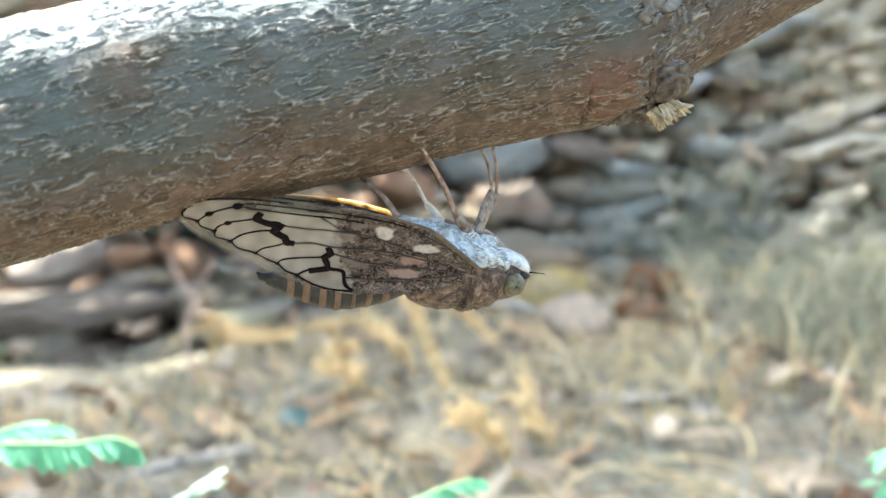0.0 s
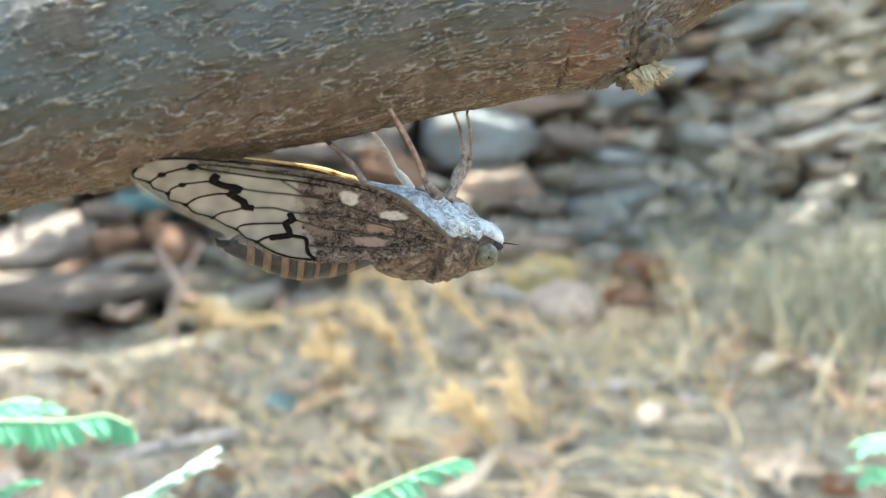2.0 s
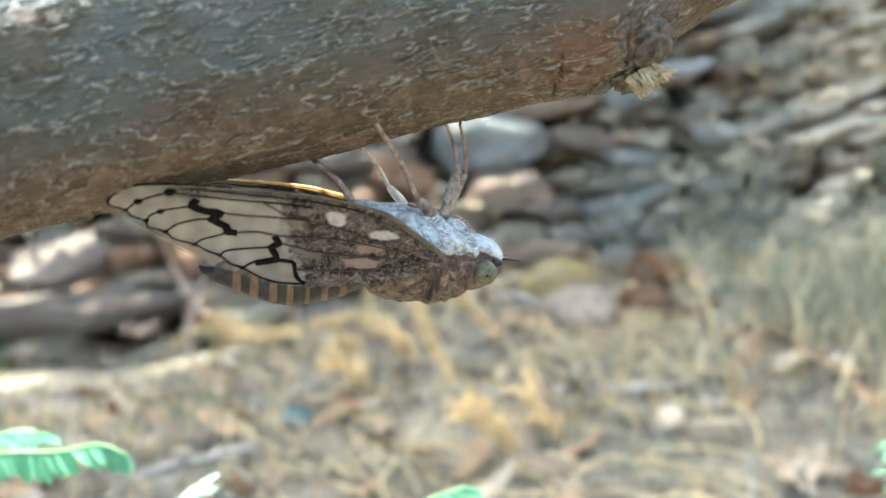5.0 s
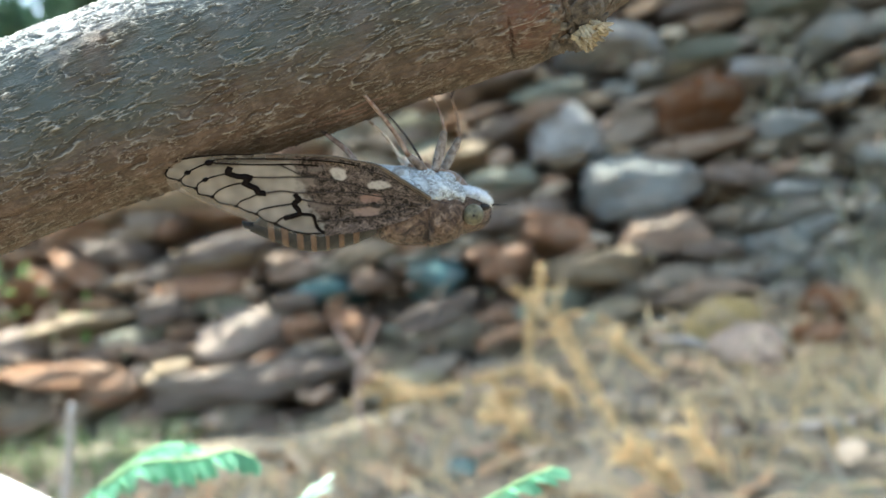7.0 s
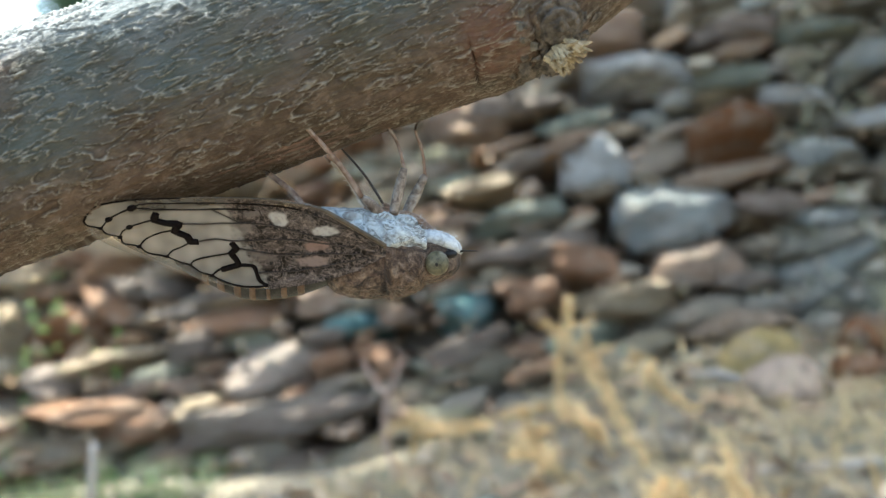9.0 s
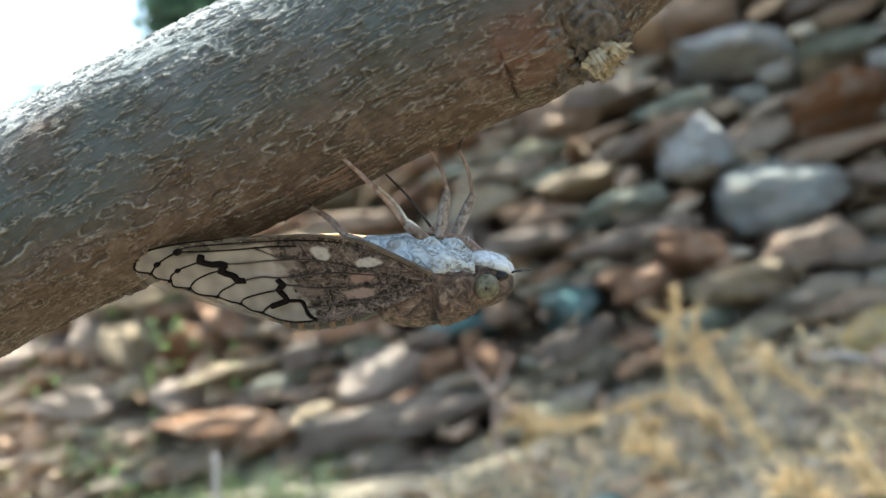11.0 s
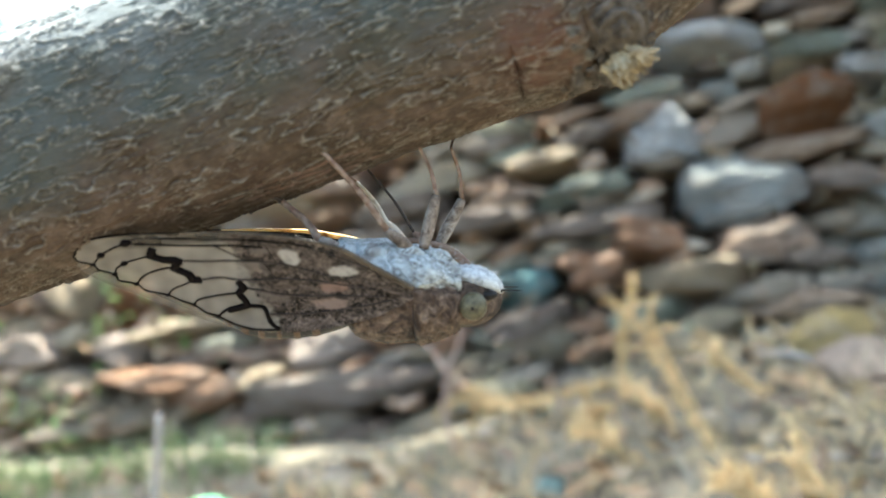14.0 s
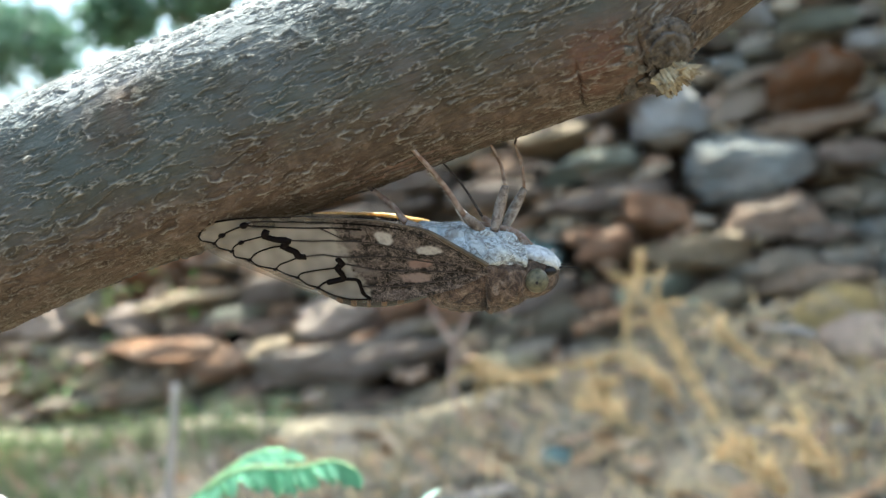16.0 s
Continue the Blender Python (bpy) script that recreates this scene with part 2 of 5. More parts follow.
def soil_material():
    k = Mat("dry_soil", 0.95)
    n = k.noise(5, 8, 0.65, 0.4)
    c = k.ramp(n, (0.28, (0.05, 0.042, 0.030)), (0.5, (0.12, 0.098, 0.068)), (0.72, (0.22, 0.185, 0.125)))
    c = k.mix(k.grey(k.noise(45, 5, 0.7), 0.55, 0.7), c, (0.30, 0.245, 0.165))
    k.colour(c)
    k.bump(k.noise(60, 6, 0.7), 0.8, 0.01)
    return k.m


BARK = bark_material()
CUTICLE, WAX, MEMBRANE, ABDOMEN, BACKLIT_AMBER, LEG = cuticle_material(), wax_material(), membrane_material(), abdomen_material(), backlit_amber_material(), leg_material()
THIGH = thigh_material()
HAIR = plain("white_hair", (0.55, 0.54, 0.50), (0.75, 0.74, 0.70), 900, 0.6)
# wax of the face, whitened in colour to look sunlit
SUNLIT_WAX = plain("sunlit_wax", (0.22, 0.22, 0.215), (0.58, 0.59, 0.585), 1300, 0.8, 0.7)
VEIN = plain("wing_vein", (0.003, 0.002, 0.002), (0.008, 0.006, 0.005), 1500, 0.8, 0.1)
VEIN.node_tree.nodes["Principled BSDF"].inputs["Specular IOR Level"].default_value = 0.03
BASE_VEIN = plain("base_vein", (0.008, 0.006, 0.005), (0.045, 0.032, 0.025), 700, 0.7)
SEGMENT_EDGE = plain("segment_edge", (0.050, 0.030, 0.018), (0.105, 0.066, 0.040), 900, 0.5)
RIM = plain("wing_rim", (0.014, 0.010, 0.007), (0.095, 0.070, 0.044), 420, 0.45)
EYE = plain("eye_skin", (0.030, 0.026, 0.015), (0.125, 0.110, 0.064), 1500, 0.45, 0.1)
BLACK = plain("black_chitin", (0.004, 0.003, 0.0025), (0.012, 0.009, 0.007), 2000, 0.35)
DARK_LEG = plain("dark_leg", (0.02, 0.013, 0.009), (0.07, 0.048, 0.034), 1500, 0.5)
# leg colour made pale to stand in for sun on the far side
SUNLIT_LEG = plain("sunlit_leg", (0.45, 0.36, 0.27), (0.75, 0.66, 0.55), 1500, 0.5)
FIBRE = plain("broken_wood", (0.13, 0.095, 0.055), (0.38, 0.315, 0.20), 900, 0.8, 0.6)
KNOT = plain("knot_bark", (0.014, 0.012, 0.010), (0.15, 0.125, 0.10), 700, 0.8, 0.9, 0.0008, 7)
SCALE = plain("bark_scale_skin", (0.035, 0.031, 0.026), (0.155, 0.142, 0.120), 700, 0.75, 0.8, 0.0005, 6)
SOIL = soil_material()


# ---- mesh tools ----
def mesh_object(name, bm, material, smooth=True):
    data = bpy.data.meshes.new(name)
    bm.to_mesh(data)
    bm.free()
    data.materials.append(material)
    if smooth:
        data.polygons.foreach_set("use_smooth", [True] * len(data.polygons))
    return new(name, data)


def part(name, bm, material, parent, label="", smooth=True):
    ob = mesh_object(name, bm, material, smooth)
    ob.parent = parent
    if label:
        tagged(ob, label)
    return ob


def grid_mesh(bm, rows, closed=True, caps=True):
    """Rows of points (one ring each) become a skin."""
    vs = [[bm.verts.new(p) for p in row] for row in rows]
    n = len(vs[0])
    for a, b in zip(vs, vs[1:]):
        for i in range(n if closed else n - 1):
            j = (i + 1) % n
            bm.faces.new((a[i], a[j], b[j], b[i]))
    if caps and closed:
        bm.faces.new(list(reversed(vs[0])))
        bm.faces.new(vs[-1])
    return vs


def spline(points, steps):
    """A smooth line through the points (tuples of any length)."""
    p = [np.array(q, float) for q in points]
    p = [2 * p[0] - p[1]] + p + [2 * p[-1] - p[-2]]
    out = []
    for i in range(1, len(p) - 2):
        for s in range(steps):
            t = s / steps
            a, b, c, d = p[i - 1:i + 3]
            out.append(0.5 * (2 * b + (c - a) * t + (2 * a - 5 * b + 4 * c - d) * t * t + (3 * b - a - 3 * c + d) * t ** 3))
    out.append(p[-2])
    return out


def tube(bm, points, radii, sides=8, rough=0.0, caps=True, flat=1.0):
    """A round rod along points; rough: uneven skin as a share of the radius."""
    pts = [Vector(p[:3]) for p in points]
    rows, up = [], None
    for i, p in enumerate(pts):
        way = (pts[min(i + 1, len(pts) - 1)] - pts[max(i - 1, 0)]).normalized()
        if up is None:
            up = way.orthogonal().normalized()
        up = (up - way * up.dot(way)).normalized()
        side = way.cross(up)
        r = radii[i] if hasattr(radii, "__len__") else radii
        ring = []
        for k in range(sides):
            a = 2 * math.pi * k / sides
            q = 1.0
            if rough:
                q += rough * noise.noise(p * (0.9 / max(r, 1e-5)) + Vector((math.cos(a), math.sin(a), 0)) * 1.3)
            ring.append(p + (side * math.cos(a) * flat + up * math.sin(a)) * r * q)
        rows.append(ring)
    grid_mesh(bm, rows, True, caps)


def loft(bm, sections, sides=32, power=2.2, scale=0.001):
    """Rings across x: (x, centre z, half width, rise, drop); smooth between."""
    rows = []
    for x, z, w, up, down in sections:
        ring = []
        for k in range(sides):
            a = 2 * math.pi * k / sides
            c, s = math.cos(a), math.sin(a)
            cc, ss = math.copysign(abs(c) ** (2 / power), c), math.copysign(abs(s) ** (2 / power), s)
            ring.append((x * scale, cc * w * scale, (z + ss * (up if s > 0 else down)) * scale))
        rows.append(ring)
    grid_mesh(bm, rows)


def rock(bm, size, seed, detail=2, rough=0.10, flat_cut=0.80, place=Matrix(), cuts=14):
    """A broken stone: a squarish block with flat split faces."""
    r = random.Random(seed)
    made = bmesh.ops.create_icosphere(bm, subdivisions=detail, radius=1.0)["verts"]
    planes = []
    for i in range(cuts):
        n = Vector((r.gauss(0, 1), r.gauss(0, 0.5 if i < 7 else 1), r.gauss(0, 1))).normalized()
        planes.append((n, r.uniform(flat_cut - 0.22, flat_cut + 0.1) if i < 5 else r.uniform(flat_cut - 0.05, flat_cut + 0.25)))
    shift = Vector((r.uniform(0, 50), r.uniform(0, 50), r.uniform(0, 50)))
    for v in made:
        p = v.co.copy()
        m = max(abs(p.x), abs(p.y), abs(p.z))
        p = p * (1 + 0.9 * (1 / m - 1))
        for n, d in planes:
            e = p.dot(n) - d
            if e > 0:
                p -= n * e
        p += p.normalized() * (noise.noise(p * 1.7 + shift) * rough + noise.noise(p * 4.3 + shift) * rough * 0.6)
        v.co = place @ Vector((p.x * size[0], p.y * size[1], p.z * size[2]))


# ---- the branch ----
BRANCH_AT = Matrix(((0.9704, -0.1124, -0.2136, -0.0051), (0.1151, 0.9933, 0.0004, 0.1015), (0.2121, -0.0250, 0.9769, 0.5087), (0, 0, 0, 1)))


BRANCH_BACK, VIEWPOINT = BRANCH_AT.inverted(), Vector((0, 0, 0.5))


def smooth01(v, lo, hi):
    t = min(1.0, max(0.0, (v - lo) / (hi - lo)))
    return t * t * (3 - 2 * t)


def branch_axis(x):
    """Centre of the branch and its radius at a distance x along it."""
    y = -0.9 * x * x if x > -0.09 else -0.9 * 0.0081 + 0.162 * (x + 0.09)
    z = -0.35 * x * x if x > -0.09 else -0.35 * 0.0081 + 0.063 * (x + 0.09)
    r = 0.0126 - 0.008 * x if x > -0.1 else 0.0134 - 0.012 * (x + 0.1)
    if x > 0.02:
        d = x - 0.02
        bend = d * d / (0.03 + d)
        z += 0.42 * bend
        y += 0.05 * bend
        r -= min(0.0026, 0.10 * d)
    # the branch runs away from the viewer towards its thin end
    k = 0.960 + 0.080 * smooth01(x, -0.045, 0.042)
    c = BRANCH_AT @ Vector((x, y, z))
    c = VIEWPOINT + (c - VIEWPOINT) * k
    return BRANCH_BACK @ c, r * k


def branch_skin(x, a, detail=False):
    """A point of the bark: a = 0 faces -y, 90 degrees the top. With detail also flake, red and scrape marks."""
    c, r = branch_axis(x)
    n = Vector((0, -math.cos(a), math.sin(a)))
    q = Vector((x * 45, n.y * 1.2, n.z * 1.2))
    bulge = 0.04 * noise.noise(q) + 0.018 * noise.noise(q * 3.1)
    swell = math.exp(-((x - 0.0255) / 0.0055) ** 2) * math.exp(-((a + 0.75) / 0.75) ** 2)
    dent = math.exp(-((x + 0.029) / 0.014) ** 2) * smooth01(-a, 0.8, 1.3)
    p = c + n * r * (1 + bulge + 0.17 * swell - 0.055 * dent)
    if not detail:
        return p, n
    # thin skin of bark that splits and curls up in short wavering ridges along the branch
    w = Vector((x * 300, n.y * r * 430, n.z * r * 430))
    arc = a * r
    drift = noise.noise(Vector((x * 90, arc * 120, 7.0)))
    q1 = Vector((x * 330 + 90 * arc, arc * 1200 - 110 * x + 0.8 * drift, 3.0))
    q1 += 0.50 * noise.noise_vector(q1 * 0.9) + 0.12 * noise.noise_vector(q1 * 2.9)
    m = noise.noise(q1)
    gap = smooth01(noise.noise(q1 * 0.62 + Vector((5, 8, 2))), -0.14, 0.14)
    flake = math.exp(-((m - 0.02) / 0.038) ** 2) * gap
    # dark line on the shadow side of the ridge, drawn as colour
    crack_shade = math.exp(-((m + 0.12) / 0.07) ** 2) * gap
    q2 = Vector((x * 620, arc * 2100 - x * 240, 9.0))
    q2 += 0.5 * noise.noise_vector(q2 * 0.9) + 0.12 * noise.noise_vector(q2 * 2.6)
    m2 = noise.noise(q2)
    gap2 = smooth01(noise.noise(q2 * 0.5 + Vector((2, 1, 7))), -0.15, 0.2)
    flake = max(flake, 0.75 * math.exp(-((m2 - 0.02) / 0.060) ** 2) * gap2)
    crack_shade = max(crack_shade, 0.9 * math.exp(-((m2 + 0.19) / 0.10) ** 2) * gap2)
    flake *= 0.65 + 0.35 * smooth01(n.z, -0.9, 0.1)
    step = math.tanh((m + 0.05) / 0.08) * 0.55 * gap + math.tanh((m2 + 0.05) / 0.1) * 0.40 * gap2
    grain = noise.noise(w * 3.7) * 0.5 + noise.noise(w * 8.1) * 0.4
    crease = abs(noise.noise(Vector((x * 140, n.y * r * 900, n.z * r * 900))))
    # underside mask: creased brown bark, with bounced light put into its colour
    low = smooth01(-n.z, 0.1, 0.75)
    # the edge of the peeled patch beside the knot
    edge = x - 0.0188 - 0.0007 * noise.noise(Vector((a * 6, 1, 1))) - 0.0011 * (a + 0.9)
    split = math.exp(-(edge / 0.00014) ** 2) * smooth01(a, -1.35, -1.1) * smooth01(-a, 0.62, 0.78)
    edge = x - 0.0254 - 0.0011 * noise.noise(Vector((a * 4, 4, 1)))
    split = max(split, 0.8 * math.exp(-(edge / 0.00020) ** 2) * smooth01(a, -1.2, -1.0) * smooth01(-a, 0.50, 0.7))
    crack_shade = max(crack_shade, 1.5 * split)
    # long scratches along the underside
    scrape = 0.0
    for at, lo, hi, wide in ((-1.16, -0.010, 0.004, 0.016), (-1.22, -0.014, 0.001, 0.012), (-1.29, -0.011, 0.003, 0.014), (-1.38, -0.006, 0.006, 0.018)):
        run = smooth01(x, lo, lo + 0.004) * (1 - smooth01(x, hi - 0.003, hi + 0.001))
        scrape = max(scrape, run * math.exp(-((a - at - 0.04 * noise.noise(Vector((x * 260, at * 9, 2)))) / wide) ** 2))
    scrape *= 0.75 + 0.5 * noise.noise(w * 2.1)
    p = p + n * (-0.0005 * split + 0.00026 * flake - 0.00008 * crack_shade + 0.00012 * step + 0.00007 * grain + 0.00026 * low * crease - 0.00022 * scrape)
    red = math.exp(-((x - 0.0212 - 0.0006 * grain) / 0.0034) ** 4) * math.exp(-((a + 0.76) / 0.36) ** 4)
    # where the painted sunlight on the upward side lies
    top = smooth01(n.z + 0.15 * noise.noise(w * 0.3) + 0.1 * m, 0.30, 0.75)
    return p, n, flake, red, scrape, crack_shade, low, top, Vector((x, arc, 0.0))


def build_branch():
    xs = [-1.75, -1.4, -1.1, -0.8, -0.6, -0.4, -0.28, -0.2, -0.15, -0.12, -0.10]
    xs += [-0.085 + 0.140 * i / 860 for i in range(861)]
    xs += [0.06, 0.07, 0.085, 0.11, 0.15, 0.2, 0.28]
    # the turned-away upper rear is coarser
    turn = [-1.75 + 3.3 * k / 440 for k in range(441)]
    turn += [1.55 + (2 * math.pi - 3.3) * k / 60 for k in range(1, 60)]
    bm = bmesh.new()
    rows, marks = [], []
    for x in xs:
        row = []
        for a in turn:
            p, n, *m = branch_skin(x, a, True)
            row.append(p)
            marks.append(m)
        rows.append(row)
    grid_mesh(bm, rows)
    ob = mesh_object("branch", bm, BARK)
    at = ob.data.attributes.new("skin", "FLOAT_VECTOR", "POINT")
    at.data.foreach_set("vector", [q for m in marks for q in m[6]])
    for i, name in enumerate(("flake", "red", "scrape", "crack_shade", "low", "top")):
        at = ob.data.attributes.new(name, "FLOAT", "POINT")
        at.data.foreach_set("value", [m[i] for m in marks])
    ob.matrix_world = BRANCH_AT
    tagged(ob, "grey-brown tree branch with flaking bark and a broken knot", "branch")
    return ob


def build_knot(branch):
    r = random.Random(4)
    # a round wrinkled knob
    bm = bmesh.new()
    bmesh.ops.create_icosphere(bm, subdivisions=6, radius=1)
    p, n = branch_skin(0.0279, -0.84)
    lie = Matrix.Translation(p + n * 0.0003) @ n.to_track_quat("Z", "Y").to_matrix().to_4x4()
    for v in bm.verts:
        c = v.co.copy()
        q = c * 2.2
        q += noise.noise_vector(q * 1.1) * 0.5
        fold = abs(noise.noise(q)) * 0.5 + abs(noise.noise(q * 2.3)) * 0.35 + 0.40 * math.sin(11 * math.acos(max(-1, min(1, c.z))) + 2 * noise.noise(c * 2))
        size = 0.94 + 0.20 * fold + 0.03 * noise.noise(c * 14)
        v.co = lie @ Vector((c.x * 0.0027 * size, c.y * 0.0029 * size, c.z * 0.0017 * size))
    part("knob", bm, KNOT, branch, "round wrinkled dark knob")
    # the broken stub below it
    bm = bmesh.new()
    base, _ = branch_skin(0.0270, -1.18)
    way = Vector((0.18, -0.16, -0.97)).normalized()
    pts = [base - way * 0.0030 + way * 0.0052 * i / 15 for i in range(16)]
    tube(bm, pts, [0.0031 - 0.00007 * i for i in range(15)] + [0.0008], 64, 0.3)
    for v in bm.verts:
        v.co += Vector((1, -0.6, 0.4)) * (0.0005 * noise.noise(v.co * 900) + 0.0004 * abs(noise.noise(v.co * 2100)))
    part("stub", bm, KNOT, branch, "dark rough stub of a broken twig")
    end = pts[-1] + Vector((0.0003, -0.0022, 0.0010))
    side = way.orthogonal().normalized()
    other = way.cross(side)
    for _ in range(130):
        bm = bmesh.new()
        a, d = r.uniform(0, 6.28), 0.0017 * math.sqrt(r.random())
        p = end + side * math.cos(a) * d + other * math.sin(a) * d * 1.2
        w = (way * 1.0 + (side * math.cos(a) + other * math.sin(a)) * 0.45 + Vector((0.35, -0.35, 0.0)) + Vector((r.gauss(0, 0.35), r.gauss(0, 0.35), r.gauss(0, 0.35)))).normalized()
        n = r.uniform(0.0003, 0.0018)
        tube(bm, [p - w * 0.0010, p + w * n * 0.5, p + w * n], [0.00024, 0.00022, 0.00010], 5)
        part("wood_fibre", bm, FIBRE, branch, "", False)

    def plate(x, a, size, long, thick, tilt, turn, mat, name="bark_scale"):
        p, n = branch_skin(x, a)
        bm = bmesh.new()
        rock(bm, (size * long, size, size * thick), r.random(), 3, 0.30, 0.75)
        ob = part(name, bm, mat, branch)
        ob.matrix_basis = Matrix.Translation(p + n * size * 0.15) @ n.to_track_quat("Z", "Y").to_matrix().to_4x4() @ pose(0, 0, 0, tilt, r.gauss(0, 12), turn)

    # overlapping scales above the knob
    for i in range(34):
        plate(r.gauss(0.0272, 0.0018), r.gauss(0.10, 0.16), r.uniform(0.0007, 0.0014), r.uniform(0.9, 1.4), 0.12, r.gauss(-18, 10), r.uniform(0, 360), SCALE)
    for i in range(90):
        plate(r.gauss(0.0272, 0.0021), r.gauss(-1.18, 0.17), r.uniform(0.0004, 0.0010), r.uniform(0.8, 1.5), 0.5, r.gauss(0, 25), r.uniform(0, 360), KNOT)
    for i in range(26):
        plate(r.gauss(0.0300, 0.0022), r.gauss(-0.35, 0.18), r.uniform(0.0003, 0.0007), r.uniform(1, 1.8), 0.3, r.gauss(0, 18), r.uniform(0, 360), KNOT if r.random() < 0.6 else SCALE)
    # the torn lip beside the knob and a pale spur
    for a in (-0.62, -0.72, -0.83, -0.92):
        plate(0.0249 + 0.0002 * a + r.gauss(0, 0.0004), a, 0.0006, 0.9, 0.35, r.gauss(0, 12), r.gauss(0, 30), SCALE, "torn_lip")
    plate(0.0238, -1.26, 0.0004, 2.6, 0.8, 0, 4, SCALE, "spur")
    # a thorn
    bm = bmesh.new()
    p, n = branch_skin(0.0290, 0.02)
    pts = spline([p, p + Vector((0.0008, -0.0010, 0.0001)), p + Vector((0.0022, -0.0012, 0.0002)), p + Vector((0.0042, -0.0010, 0.0004))], 5)
    tube(bm, pts, [0.0012 * (1 - i / (len(pts) - 0.8)) ** 0.7 for i in range(len(pts))], 12)
    part("thorn", bm, SCALE, branch, "short grey thorn")


branch = build_branch()
build_knot(branch)


# ---- the cicada ----
CICADA_AT = pose(0.0045, 0.1045, 0.4855, 0, 3, 17)
MM = 0.001


def wing_y(x, z):
    """How far the roofed wing stands out from the midline."""
    y = -4.46 - 0.231 * (x + 18.1) * (0.55 if x > -12 else 1.0) - (0.0 if x <= -12 else 0.635)
    y -= 0.7 * min(1.0, max(0.0, (x + 12) / 5)) + 0.12 * max(0.0, -27 - x)
    return y - 0.78 * z if z > 0 else y - 0.78 * z * (1 - 0.4 * min(1, -z / 5.4))


COSTA = [(-35.4, 4.1), (-34.7, 4.9), (-33.8, 5.5), (-31.9, 5.8), (-28.5, 5.9), (-24.0, 5.65), (-19.6, 5.3), (-14.6, 4.7), (-11.7, 4.0), (-9.0, 3.2), (-6.2, 1.35), (-2.4, -1.3)]
TRAIL = [(-35.4, 4.1), (-35.5, 3.3), (-34.7, 2.2), (-32.6, 0.8), (-30.1, -0.5), (-26.0, -2.6), (-22.9, -3.9), (-19.8, -4.7), (-16.4, -5.2), (-11.0, -4.9), (-6.0, -3.9), (-2.4, -2.4)]


# veins of the forewing, each with its half width
OUTER_VEIN = [(0.10, [(-35.4, 4.1), (-35.1, 3.6), (-33.8, 3.2), (-33.4, 2.6), (-32.0, 2.1), (-31.8, 1.4), (-30.2, 0.9), (-29.4, 0.1), (-27.4, -0.5), (-26.0, -1.3), (-24.9, -1.7), (-23.9, -2.6), (-22.6, -3.1), (-21.3, -3.9), (-19.4, -4.6), (-17.5, -4.8), (-16.3, -4.8)])]
CELL_VEINS = [
    (0.10, [(-33.8, 3.2), (-32.6, 4.1), (-31.1, 4.7), (-29.7, 5.1)]),
    (0.09, [(-29.7, 5.1), (-27.6, 4.8), (-23.6, 4.4), (-19.1, 4.1), (-16.2, 3.7)]),
    (0.08, [(-29.7, 5.1), (-28.6, 5.4), (-26.3, 5.3), (-19.7, 4.75), (-14.6, 4.1), (-11.5, 3.4)]),
    (0.10, [(-32.0, 2.1), (-31.5, 2.7), (-30.3, 3.2), (-28.8, 3.5), (-27.6, 3.7)]),
    (0.10, [(-30.2, 0.9), (-29.1, 1.7), (-27.4, 2.2), (-25.6, 2.4)]),
    (0.10, [(-27.4, -0.5), (-26.6, 0.1), (-25.3, 0.5), (-24.0, 1.0)]),
    (0.10, [(-24.9, -1.7), (-24.3, -1.2), (-22.5, -0.9), (-19.9, -0.7)]),
    (0.11, [(-22.6, -3.1), (-21.9, -2.6), (-21.1, -2.3)]),
    (0.22, [(-19.2, -2.1), (-17.6, -2.4), (-17.3, -3.5), (-17.0, -4.2), (-16.3, -4.8)]),
]
BOLD_VEINS = [
    (0.42, [(-27.2, 4.4), (-27.7, 3.7), (-26.4, 3.2), (-24.9, 3.0), (-25.8, 2.3), (-24.4, 1.6), (-24.2, 1.0), (-23.3, 0.9)]),
    (0.36, [(-19.6, 0.5), (-19.1, -0.2), (-19.9, -0.7), (-19.4, -1.5), (-19.2, -2.1), (-21.3, -2.5)]),
]
BASE_VEINS = [
    (0.09, [(-25.0, 3.0), (-22.4, 2.75), (-19.4, 2.6), (-14.9, 2.0), (-8.5, -0.2)]),
    (0.10, [(-23.4, 0.9), (-21.2, 1.0), (-19.0, 0.6), (-13.7, 0.35), (-11.0, -0.1), (-6.0, -1.2)]),
    (0.10, [(-19.1, -0.2), (-14.5, -1.3), (-10.0, -1.6), (-5.0, -2.0)]),
    (0.055, [(-21.0, 4.2), (-19.6, 3.4), (-18.0, 2.4)]),
    (0.055, [(-15.8, 3.7), (-15.3, 2.1)]),
    (0.055, [(-16.5, 2.2), (-15.6, 0.5)]),
    (0.055, [(-14.0, -1.3), (-14.6, -3.5)]),
    (0.055, [(-11.5, 3.2), (-8.5, 2.0), (-5.5, 0.4), (-3.0, -1.2)]),
    (0.09, [(-17.4, -3.2), (-12.5, -3.3), (-8.0, -2.9), (-4.5, -2.4)]),
]
VEINS = OUTER_VEIN + CELL_VEINS + BOLD_VEINS + BASE_VEINS
SEGS = [(p, q) for _, line in VEINS for p, q in zip(line, line[1:])]
SEG_A, SEG_D = np.array([p for p, q in SEGS], float), np.array([(q[0] - p[0], q[1] - p[1]) for p, q in SEGS], float)
SEG_L = (SEG_D ** 2).sum(1)
EDGE_X, EDGE_Z = [p[0] for p in VEINS[0][1]], [p[1] for p in VEINS[0][1]]
